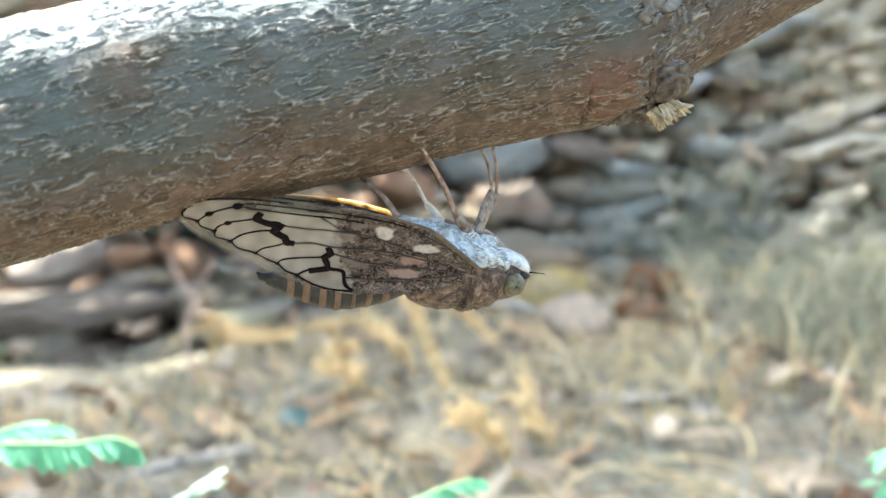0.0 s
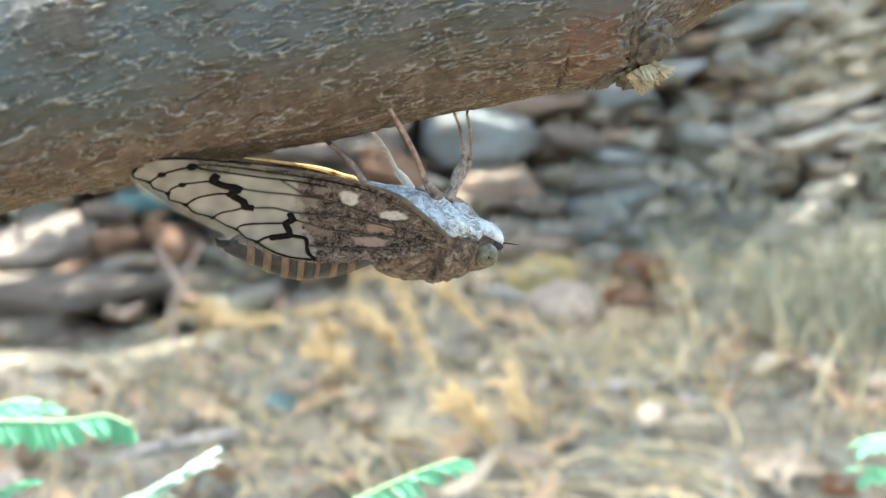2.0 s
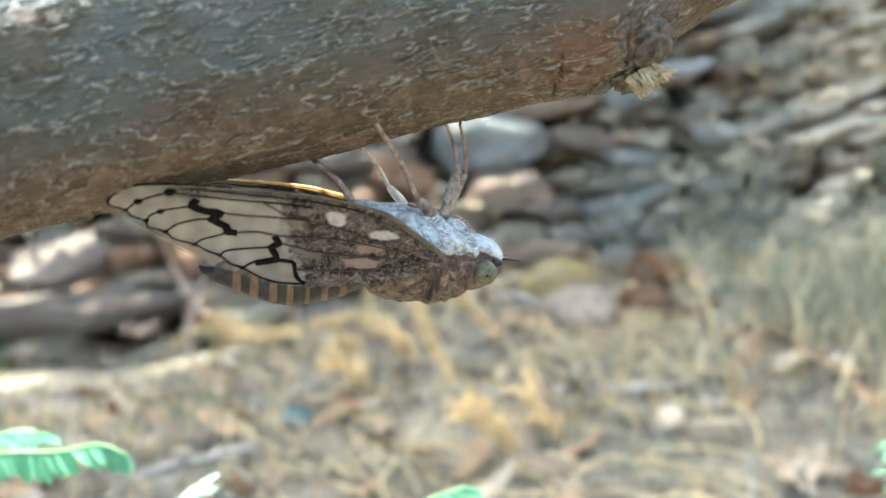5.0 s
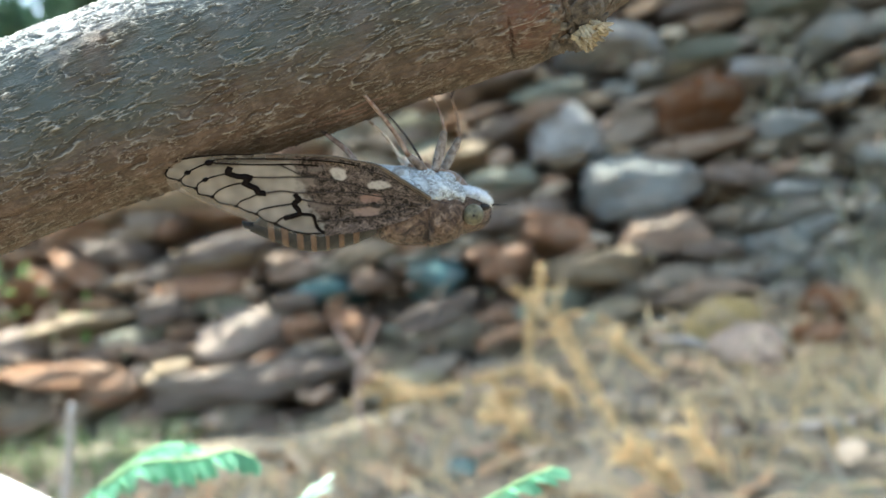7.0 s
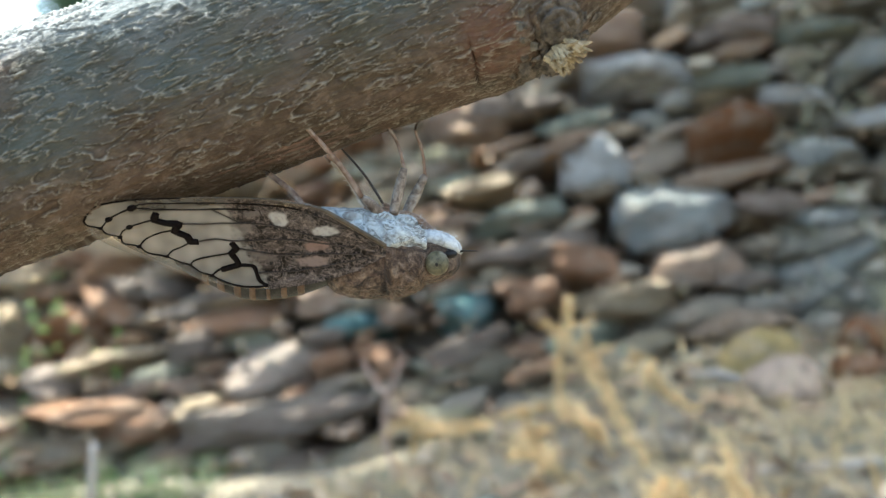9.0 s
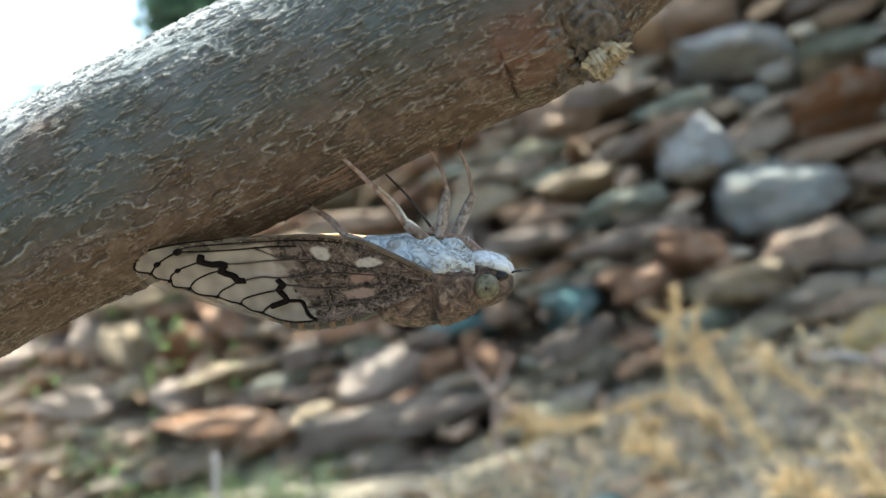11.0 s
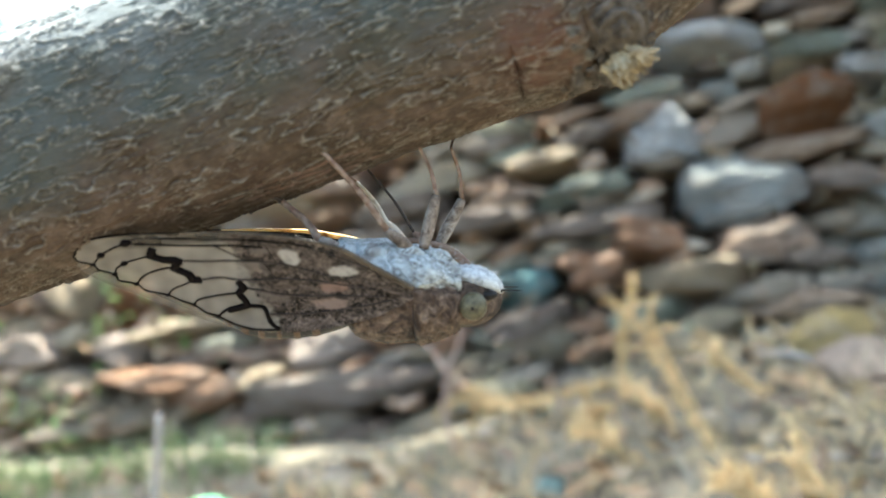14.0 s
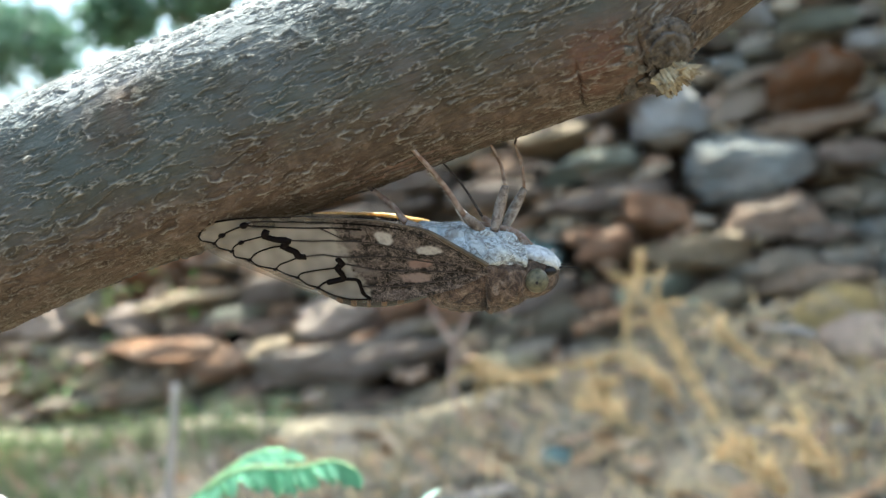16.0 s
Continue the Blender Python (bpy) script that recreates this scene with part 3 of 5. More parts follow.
SPOTS = [(-29.7, 5.1, 0.46), (-32.6, 4.1, 0.36), (-30.6, 3.1, 0.32), (-33.8, 3.2, 0.22), (-32.0, 2.1, 0.25), (-30.2, 0.9, 0.25), (-27.4, -0.5, 0.23), (-24.9, -1.7, 0.20), (-22.6, -3.1, 0.22)]


def vein_gap(x, z):
    """Distance from a place of the wing to the nearest vein."""
    p = np.array((x, z))
    t = np.clip(((p - SEG_A) * SEG_D).sum(1) / SEG_L, 0, 1)
    return float(np.sqrt((((SEG_A + SEG_D * t[:, None]) - p) ** 2).sum(1)).min())


def wing_tint(x, z):
    """Colour, mottle and solidity of the membrane at a place."""
    q = Vector((x * 0.9, z * 0.9, 3.0))
    wob = noise.noise(q) * 1.2 + noise.noise(q * 2.6) * 0.7
    edge = -19.4 + 0.35 * (2.5 - z) + wob * 0.9
    dark = min(1.0, max(0.0, (x - edge) / 1.1))
    gap = vein_gap(x, z)
    cloud = 0.5 + 0.5 * noise.noise(q * 1.5 + Vector((9, 2, 0)))
    mid = smooth01(gap + 0.25 * noise.noise(q * 3.3), 0.12, 0.75) * (0.35 + 0.65 * cloud)
    deep = np.array((0.009, 0.0065, 0.005)) * (1 - mid) + np.array((0.060, 0.046, 0.039)) * mid
    streak = noise.noise(Vector((x * 0.35, z * 3.2 + x * 0.9, 7)))
    if x > -12 and z < 0.3:
        deep = deep * (0.6 + max(0, streak) * 3.6)
    clear = np.array((0.29, 0.26, 0.222)) * (0.88 + 0.3 * noise.noise(q * 0.8))
    smoke = 0.35 * smooth01(0.35 - gap, 0.0, 0.3) * smooth01(x, -27.5, -22)
    clear = clear * (1 - smoke)
    strip = smooth01(z, 4.25, 4.8) * smooth01(x, -32, -29)
    clear = clear * (1 - 0.6 * strip)
    col = clear * (1 - dark) + deep * dark
    solid = (0.74 + 0.2 * smoke) * (1 - dark) + 0.97 * dark
    if z < float(np.interp(x, EDGE_X, EDGE_Z)) - 0.1 and dark < 0.5:
        solid = 0.38
    # pale windows of the wing
    for cx, cz, rx, rz, c in ((-13.8, 2.6, 0.95, 0.80, (0.29, 0.27, 0.245)), (-8.9, 0.85, 1.4, 0.56, (0.29, 0.27, 0.245)), (-10.0, -0.75, 1.5, 0.55, (0.16, 0.105, 0.085)),
                              (-10.7, -2.4, 1.9, 0.62, (0.17, 0.125, 0.105)), (-15.8, -1.6, 1.4, 0.45, (0.085, 0.068, 0.058)), (-17.6, 2.0, 1.3, 0.5, (0.10, 0.083, 0.072)), (-16.6, 3.4, 1.2, 0.35, (0.09, 0.075, 0.066)), (-17.2, -1.0, 1.0, 0.45, (0.09, 0.075, 0.066))):
        d = abs((x - cx + 0.35 * (z - cz)) / rx) ** 3.0 + abs((z - cz) / rz) ** 3.0 + 0.6 * noise.noise(q * 2.5)
        s = min(1.0, max(0.0, (1.2 - d) / 0.8))
        col = col * (1 - s) + np.array(c) * s
        dark *= 1 - 0.7 * s
    return col, dark, solid


def straight(points, steps):
    """Even places along a bent line with sharp corners."""
    p = [np.array(q, float) for q in points]
    return [a + (b - a) * k / steps for a, b in zip(p, p[1:]) for k in range(steps)] + [p[-1]]


def build_wing(cicada, side):
    """side -1: the wing on the -y flank, 1: its mirror."""
    top, low = spline(COSTA, 24), spline(TRAIL, 24)
    cut = 96
    def at(x, z, out=0.0):
        return Vector((x, -side * (wing_y(x, z) - out), z)) * MM
    bm = bmesh.new()
    rows = []
    for a, b in zip(top, low):
        rows.append([at(a[0] + (b[0] - a[0]) * k / cut, a[1] + (b[1] - a[1]) * k / cut, 0.10 * math.sin(a[0] * 2.2 + k * 0.13) * math.sin(k * 0.3) * 0.5) for k in range(cut + 1)])
    grid_mesh(bm, rows, False, False)
    bmesh.ops.remove_doubles(bm, verts=bm.verts, dist=1e-7)
    ob = part("forewing", bm, MEMBRANE, cicada, "dark mottled forewing with clear veined tip and pale spots")
    look_of = [wing_tint(v.co.x / MM, v.co.z / MM) for v in ob.data.vertices]
    for name, kind, key, values in (("tint", "FLOAT_COLOR", "color", [c for col, d, s in look_of for c in (*col, 1.0)]), ("dark", "FLOAT", "value", [d for col, d, s in look_of]), ("solid", "FLOAT", "value", [s for col, d, s in look_of])):
        ob.data.attributes.new(name, kind, "POINT").data.foreach_set(key, values)
    for rad, line in VEINS:
        bm = bmesh.new()
        pts = [at(p[0], p[1], 0.03) for p in (spline(line, 8) if rad < 0.3 else straight(line, 6))]
        tube(bm, pts, [rad * MM * (0.90 + 0.45 * abs(noise.noise(p * 900))) for p in pts], 6 if rad < 0.3 else 10)
        part("vein", bm, BASE_VEIN if (rad, line) in BASE_VEINS else VEIN, ob)
    for x, z, rad in SPOTS:
        bm = bmesh.new()
        pts = [at(x + d, z + 0.25 * d, 0.05) for d in (-rad * 1.2, -rad * 0.7, 0, rad * 0.7, rad * 1.2)]
        tube(bm, pts, [rad * MM * q for q in (0.2, 0.75, 0.9, 0.7, 0.2)], 8)
        part("vein_spot", bm, VEIN, ob)
    # thick front edge; the far wing's is brightened to look lit from behind
    bm = bmesh.new()
    pts = [at(p[0], p[1]) for p in top[120:]]
    tube(bm, pts, [MM * (0.08 + (0.26 if side > 0 else 0.05) * min(1, i / 60) + (0.0 if side > 0 else 0.14 * smooth01(i, 70, 115))) for i in range(len(pts))], 8)
    part("front_edge", bm, BACKLIT_AMBER if side > 0 else RIM, ob)
    bm = bmesh.new()
    pts = [at(p[0], p[1], 0.05) for p in top[:121]]
    tube(bm, pts, [MM * (0.13 - 0.05 * i / 120) for i in range(121)], 6)
    part("tip_edge", bm, VEIN, ob)
    return ob


def chain(name, cicada, joints, radii, material, shin, spines=False):
    """A leg: thigh, shin and foot through four joints."""
    j = [Vector(p) * MM for p in joints]
    bm = bmesh.new()
    mid = (j[0] + j[1]) * 0.5
    pts = spline([j[0], mid, j[1]], 6)
    n = len(pts)
    tube(bm, pts, [radii[0] * MM * (0.55 + 0.6 * math.sin(math.pi * (0.15 + 0.75 * i / (n - 1)))) for i in range(n)], 10, 0.08)
    leg = part(name, bm, material, cicada)
    bm = bmesh.new()
    bow = (j[1] + j[2]) * 0.5 + Vector((0.0003, 0, 0.0001))
    pts = spline([j[1], bow, j[2]], 8)
    tube(bm, pts, [radii[1] * MM * (1.15 - 0.35 * i / len(pts)) for i in range(len(pts))], 8)
    if spines:
        for i in range(3, len(pts) - 1, 2):
            p = Vector(pts[i])
            tube(bm, [p, p + Vector((-0.0007, -0.0001, 0.0001))], [0.00010, 0.00003], 5)
    part("shin", bm, shin, leg)
    bm = bmesh.new()
    pts = spline([j[2], (j[2] + j[3]) * 0.5 + Vector((-0.0002, 0, 0.0001)), j[3]], 4)
    tube(bm, pts, [radii[1] * MM * (0.8 - 0.4 * i / len(pts)) for i in range(len(pts))], 6)
    for s in (-1, 1):
        tube(bm, [j[3], j[3] + Vector((0.0003, 0.0003 * s, 0.0004))], [0.00009, 0.00003], 5)
    part("foot", bm, DARK_LEG if shin is not SUNLIT_LEG else LEG, leg)
    return leg


def build_cicada():
    cicada = new("cicada")
    cicada.matrix_world = CICADA_AT
    tagged(cicada, "mottled brown cicada hanging upside down beneath the branch", "insect")
    # the back of the thorax: a swollen shield with a notch before the collar
    bm = bmesh.new()
    loft(bm, [tuple(s) for s in spline([(-9.9, -1.5, 2.4, 2.6, 2.8), (-9.2, -1.5, 3.8, 3.6, 4.2), (-7.5, -1.7, 4.9, 4.0, 5.15), (-5.0, -1.9, 5.15, 3.8, 5.45), (-3.3, -2.0, 5.15, 3.4, 5.4), (-2.7, -2.0, 5.1, 3.2, 5.3), (-2.2, -2.0, 5.0, 3.2, 5.2)], 12)], 96)
    for v in bm.verts:
        q = v.co * 330
        fold = abs(noise.noise(Vector((q.x * 0.8, q.y * 1.6, q.z * 2.2)))) * 0.00045 + abs(noise.noise(v.co * 900)) * 0.00028 + noise.noise(v.co * 2100) * 0.00010
        v.co += Vector((0, v.co.y, v.co.z)).normalized() * (fold - 0.00012)
    part("thorax", bm, CUTICLE, cicada, "mottled brown back shield")
    bm = bmesh.new()
    loft(bm, [tuple(s) for s in spline([(-2.75, -2.1, 5.2, 2.6, 5.25), (-2.5, -2.1, 5.55, 2.7, 5.6), (-1.9, -2.1, 5.65, 2.7, 5.6), (-1.4, -2.2, 5.45, 2.5, 5.35), (-0.5, -2.3, 5.55, 2.2, 5.15), (0.4, -2.45, 5.35, 2.0, 4.7), (1.3, -2.6, 5.3, 1.8, 4.3), (1.9, -2.7, 4.9, 1.6, 3.9)], 10)], 96)
    for v in bm.verts:
        q = v.co * 520
        fold = abs(noise.noise(Vector((q.x * 1.7, q.y * 0.8, q.z * 0.8)))) * 0.00055 + abs(noise.noise(v.co * 1200)) * 0.00025
        v.co += Vector((0, v.co.y, v.co.z)).normalized() * (fold - 0.00015)
    part("collar", bm, CUTICLE, cicada, "brown wrinkled collar behind the head")
    # the waxy underside
    bm = bmesh.new()
    loft(bm, [tuple(s) for s in spline([(-10.2, 0.8, 2.4, 2.4, 1.0), (-9.4, 0.6, 4.0, 3.3, 1.8), (-7.4, 0.4, 5.1, 3.3, 2.4), (-4.5, 0.0, 5.5, 3.3, 2.6), (-1.5, -0.5, 5.7, 2.9, 2.3), (1.0, -0.9, 5.4, 2.4, 1.8), (2.2, -1.3, 4.8, 1.6, 1.4)], 14)], 90)
    for v in bm.verts:
        v.co += v.co.normalized() * (noise.noise(v.co * 420) * 0.0006 + noise.noise(v.co * 1100) * 0.0003 + noise.noise(v.co * 2300) * 0.00015)
    part("underside", bm, WAX, cicada, "pale bluish waxy underside")
    for s in (-1, 1):
        bm = bmesh.new()
        loft(bm, [(-11.2, 2.2, 0.3, 0.2, 0.2), (-10.6, 2.4, 1.4, 0.5, 0.5), (-9.4, 2.6, 2.0, 0.8, 0.8), (-8.2, 2.6, 1.6, 0.9, 0.9), (-7.4, 2.4, 0.5, 0.4, 0.4)], 16)
        for v in bm.verts:
            v.co.y += s * 2.9 * MM
        part("sound_plate", bm, WAX, cicada, "pale rounded plate at the belly's base")
    # head
    bm = bmesh.new()
    loft(bm, [tuple(q) for q in spline([(1.4, -3.1, 4.7, 2.2, 3.2), (2.6, -3.2, 4.6, 2.4, 3.1), (4.0, -3.3, 3.9, 2.3, 2.8), (5.4, -3.4, 2.8, 1.8, 2.1), (6.2, -3.4, 1.6, 1.0, 1.2), (6.45, -3.4, 0.5, 0.3, 0.4)], 5)], 36)
    head = part("head", bm, CUTICLE, cicada, "brown head with a pale face")
    bm = bmesh.new()
    loft(bm, [tuple(q) for q in spline([(1.6, -0.6, 2.8, 0.8, 0.9), (3.0, -0.9, 3.4, 1.15, 1.2), (4.5, -1.4, 3.4, 1.25, 1.3), (5.8, -2.0, 2.7, 1.1, 1.1), (6.5, -2.5, 1.5, 0.7, 0.7), (6.7, -2.6, 0.5, 0.25, 0.3)], 5)], 28)
    for v in bm.verts:
        v.co.z += 0.00008 * math.sin(v.co.x * 9000)
    part("face", bm, SUNLIT_WAX, head, "waxy swollen face, whitened as if in the sun")
    for s in (-1, 1):
        bm = bmesh.new()
        bmesh.ops.create_icosphere(bm, subdivisions=4, radius=1)
        for v in bm.verts:
            v.co = Vector((3.3 + v.co.x * 1.38, s * 4.35 + v.co.y * 1.25, -3.75 + v.co.z * 1.42)) * MM
        eye = part("eye", bm, EYE, head, "dull green compound eye")
        bm = bmesh.new()
        bmesh.ops.create_icosphere(bm, subdivisions=2, radius=1)
        for v in bm.verts:
            v.co = Vector((3.2 + v.co.x * 0.22, s * 5.52 + v.co.y * 0.10, -3.85 + v.co.z * 0.28)) * MM
        part("eye_spot", bm, BLACK, eye)
        bm = bmesh.new()
        bmesh.ops.create_icosphere(bm, subdivisions=3, radius=1)
        for v in bm.verts:
            v.co = Vector((4.9 + v.co.x * 1.0, s * 3.0 + v.co.y * 0.6, -2.9 + v.co.z * 0.55)) * MM
        part("brow", bm, BLACK, head, "black band before the eye")
        bm = bmesh.new()
        a = Vector((6.0, s * 1.6, -2.7)) * MM
        tube(bm, [a, a + Vector((0.0007, 0.0002 * s, 0.00005)), a + Vector((0.0024, 0.0006 * s, -0.0001))], [0.00022, 0.00010, 0.00004], 6)
        part("feeler", bm, BLACK, head, "thin bristle-like feeler")
    # sucking beak along the underside
    bm = bmesh.new()
    pts = [Vector(p) * MM for p in ((3.4, 0, -0.4), (1.5, 0, 1.7), (-1.5, 0, 2.8), (-4.5, 0, 3.5))]
    tube(bm, spline(pts, 5), [MM * (0.6 - 0.025 * i) for i in range(16)], 10)
    part("beak", bm, LEG, head)
    # belly: rings that telescope
    shape = spline([(-8.6, -1.6, 3.4, 3.2, 3.6), (-11.0, -2.2, 3.2, 3.0, 4.1), (-14.0, -2.9, 2.4, 2.8, 4.25), (-18.0, -3.4, 1.8, 2.4, 4.1), (-21.0, -3.4, 1.5, 2.0, 3.3), (-24.0, -3.5, 1.0, 1.3, 1.9), (-26.0, -3.9, 0.5, 0.4, 0.5)], 12)
    pivot = Vector((-9.0, 0, -1.5)) * MM
    bm = bmesh.new()
    loft(bm, [tuple(s) for s in shape], 40)
    bmesh.ops.translate(bm, verts=bm.verts, vec=-pivot)
    bmesh.ops.recalc_face_normals(bm, faces=bm.faces)
    belly = part("abdomen", bm, ABDOMEN, cicada, "dark banded abdomen with tan rings")
    belly.location = pivot
    for i in range(7):
        x0 = -11.6 - 1.85 * i
        at = [s for s in shape if x0 - 0.95 <= s[0] <= x0]
        bm = bmesh.new()
        n = len(at)
        rows = [(s[0], s[1], s[2] + 0.09, s[3] + 0.09, s[4] + 0.09) for s in at]
        rows = [(rows[0][0] + 0.05, *[q - (0.085 if m else 0) for m, q in enumerate(rows[0][1:])])] + rows + [(rows[-1][0] - 0.05, *[q - (0.085 if m else 0) for m, q in enumerate(rows[-1][1:])])]
        loft(bm, rows, 40)
        bmesh.ops.translate(bm, verts=bm.verts, vec=-pivot)
        bmesh.ops.recalc_face_normals(bm, faces=bm.faces)
        part("ring", bm, SEGMENT_EDGE, belly)
    # hip joints
    for s in (-1, 1):
        for x, y, z, l in ((0.2, 2.8, 1.3, 1.4), (-2.6, 3.6, 1.9, 1.5), (-6.0, 4.0, 2.1, 1.5)):
            bm = bmesh.new()
            bmesh.ops.create_icosphere(bm, subdivisions=3, radius=1)
            for v in bm.verts:
                c = v.co.copy()
                v.co = Vector((x + c.x * l - 0.4 * c.z, s * y + c.y * 0.8, z + c.z * 0.9)) * MM
                v.co += v.co.normalized() * noise.noise(v.co * 1500) * 0.00015
            part("hip", bm, WAX, cicada, "pale waxy leg base")
    # downy white hair on the underside and face
    r = random.Random(77)
    bm = bmesh.new()
    for _ in range(620):
        x, a = r.uniform(-9.0, 6.2), r.uniform(0.05, math.pi - 0.05)
        w, up = (5.3, 3.0) if x < 2 else (3.4 - 0.45 * (x - 2), 1.3)
        z0 = 0.4 - 0.16 * (x + 8) if x < 2 else -0.7 - 0.42 * (x - 2)
        base = Vector((x, w * math.cos(a), z0 + up * math.sin(a) - 0.25))
        way = Vector((r.gauss(0.25, 0.45), math.cos(a) + r.gauss(0, 0.35), math.sin(a) + r.gauss(0, 0.35))).normalized()
        n = r.uniform(0.4, 0.95)
        tube(bm, [base * MM, (base + way * n * 0.6 + Vector((0.08, 0, 0))) * MM, (base + way * n + Vector((0.25, 0, 0))) * MM], [0.000018, 0.000014, 0.000006], 3)
    tagged(part("down", bm, HAIR, cicada, "fine white downy hair"), kind="stuff")
    # tail end
    bm = bmesh.new()
    tube(bm, [Vector(p) * MM - pivot for p in ((-25.4, 0, -3.7), (-26.6, 0, -3.5), (-27.0, 0, -3.0))], [0.0006, 0.00045, 0.00012], 8, 0.3)
    part("tail_tip", bm, BLACK, belly)
    for s in (-1, 1):
        build_wing(cicada, s)
    chain("foreleg", cicada, [(0.2, 2.2, 2.0), (3.2, 3.2, 6.9), (2.4, 3.2, 12.5), (3.4, 3.0, 13.9)], (0.58, 0.21), THIGH, LEG)
    chain("foreleg", cicada, [(-1.2, -2.8, 2.2), (0.5, -2.4, 7.5), (-0.9, -1.5, 12.6), (-1.0, -1.5, 13.6)], (0.58, 0.21), THIGH, LEG)
    chain("middle_leg", cicada, [(-2.5, -3.6, 2.4), (-4.6, -4.6, 4.4), (-9.9, -7.0, 12.3), (-10.9, -7.6, 13.2)], (0.55, 0.30), THIGH, LEG)
    chain("middle_leg", cicada, [(-1.2, 2.4, 2.8), (-2.2, 2.8, 3.8), (-6.9, 3.0, 11.2), (-7.4, 3.0, 11.8)], (0.36, 0.15), LEG, DARK_LEG)
    # far hind leg, coloured as though the sun caught it
    chain("hind_leg", cicada, [(-3.4, 4.6, 2.8), (-5.2, 6.2, 5.0), (-8.4, 8.0, 9.9), (-9.1, 8.2, 10.7)], (0.50, 0.22), SUNLIT_LEG, SUNLIT_LEG, True)
    chain("hind_leg", cicada, [(-9.4, -3.4, 2.8), (-11.4, -3.6, 4.0), (-15.0, -2.2, 8.0), (-15.8, -2.0, 8.8)], (0.55, 0.36), THIGH, LEG, True)
    return cicada, belly


cicada, abdomen = build_cicada()


# ---- ground and wall ----
def wall_foot(x):
    """Height of the soil along the foot of the wall: a hollow at the far left, a bank to the right."""
    return -0.035 + 0.150 * smooth01(x, -0.80, 0.10) + 0.05 * max(0.0, min(2.0, x - 0.1))


def ground_z(x, y):
    near = 0.11 + 0.08 * max(-2.5, min(2.5, x))
    z = near + (wall_foot(x) - near) * smooth01(y, 1.05, 1.90)
    return z + 0.02 * noise.noise(Vector((x * 1.3, y * 1.3, 0))) + 0.010 * noise.noise(Vector((x * 6, y * 6, 2)))


def build_ground():
    bm = bmesh.new()
    xs = [-900, -200, -40, -10] + [-4 + 0.05 * i for i in range(140)] + [5, 12, 40, 200, 900]
    ys = [-900, -200, -40, -10, -3, -1] + [-0.4 + 0.05 * i for i in range(72)] + [5, 12, 40, 200, 900]
    grid_mesh(bm, [[(x, y, ground_z(x, y)) for x in xs] for y in ys], False, False)
    bmesh.ops.recalc_face_normals(bm, faces=bm.faces)
    ob = mesh_object("ground", bm, SOIL)
    tagged(ob, "dry sandy soil with litter and straw", "ground", kind="structure")


build_ground()

WARM = stone_material("warm_field_stone", (0.460, 0.251, 0.137), (0.720, 0.440, 0.251), (0.720, 0.649, 0.399), (0.629, 0.503, 0.378), (0.720, 0.588, 0.358), (0.419, 0.251, 0.168), (0.720, 0.713, 0.503))
COOL = stone_material("grey_field_stone", (0.408, 0.316, 0.208), (0.694, 0.596, 0.445), (0.490, 0.448, 0.350), (0.720, 0.720, 0.622), (0.571, 0.373, 0.223), (0.326, 0.299, 0.238), (0.720, 0.615, 0.413))
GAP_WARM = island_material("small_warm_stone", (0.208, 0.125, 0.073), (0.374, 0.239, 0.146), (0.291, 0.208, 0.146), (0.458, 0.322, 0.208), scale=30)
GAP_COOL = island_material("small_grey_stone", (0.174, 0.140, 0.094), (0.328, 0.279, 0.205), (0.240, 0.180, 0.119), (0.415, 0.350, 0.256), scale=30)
TONES = {
    "pale": stone_material("pale_stone", (0.74, 0.71, 0.64)),
    "grey": stone_material("blue_grey_stone", (0.46, 0.46, 0.40)),
    "brown": stone_material("rust_stone", (0.260, 0.111, 0.039)),
    "orange": stone_material("orange_stone", (0.520, 0.286, 0.156)),
    "tan": stone_material("tan_stone", (0.72, 0.54, 0.33)),
    "teal": stone_material("blue_green_stone", (0.20, 0.37, 0.35)),
    "pink": stone_material("pink_stone", (0.73, 0.56, 0.42)),
    "yellow": stone_material("yellow_stone", (0.68, 0.50, 0.20)),
    "dark": stone_material("dark_slab", (0.34, 0.262, 0.20)),
    "rose": stone_material("rose_brown_stone", (0.52, 0.355, 0.235)),
    "green": stone_material("lichen_stone", (0.338, 0.351, 0.260)),
}
WALL_CORE = plain("wall_core", (0.09, 0.066, 0.048), (0.20, 0.15, 0.11), 12, 0.95, 0.5, 0.01)


LEAN = 0.5


def on_slope(x, z, out=0.0):
    """Moves a place on the upright plane y = 2.02 back along its sight line onto the leaning face; also the growth in size."""
    k = 1.0
    for _ in range(20):
        zz = 0.49 + (z - 0.49) * k
        k = (2.0 + LEAN * max(-0.1, zz - 0.1) + out) / 2.02
    return 0.03 + (x - 0.03) * k, 2.02 * k, 0.49 + (z - 0.49) * k, k


def wall_top(x):
    return 1.35 if x > -0.6 else 1.35 - 0.85 * min(0.58, (-0.6 - x))


def build_wall():
    bm = bmesh.new()
    xs = [-3.6 + 0.3 * i for i in range(22)]
    top = [wall_top(x) - 0.1 for x in xs]
    rows = [[(x, 1.97, -0.4) for x in xs], [(x, 2.17 + LEAN * (z - 0.1), z) for x, z in zip(xs, top)], [(x, 3.4, z) for x, z in zip(xs, top)], [(x, 3.4, -0.4) for x in xs]]
    grid_mesh(bm, rows, False, False)
    bmesh.ops.recalc_face_normals(bm, faces=bm.faces)
    wall = mesh_object("wall_rubble", bm, WALL_CORE, False)
    tagged(wall, "dry stone wall of loose flat tan and grey stones", "wall", kind="structure")
    return wall


wall = build_wall()
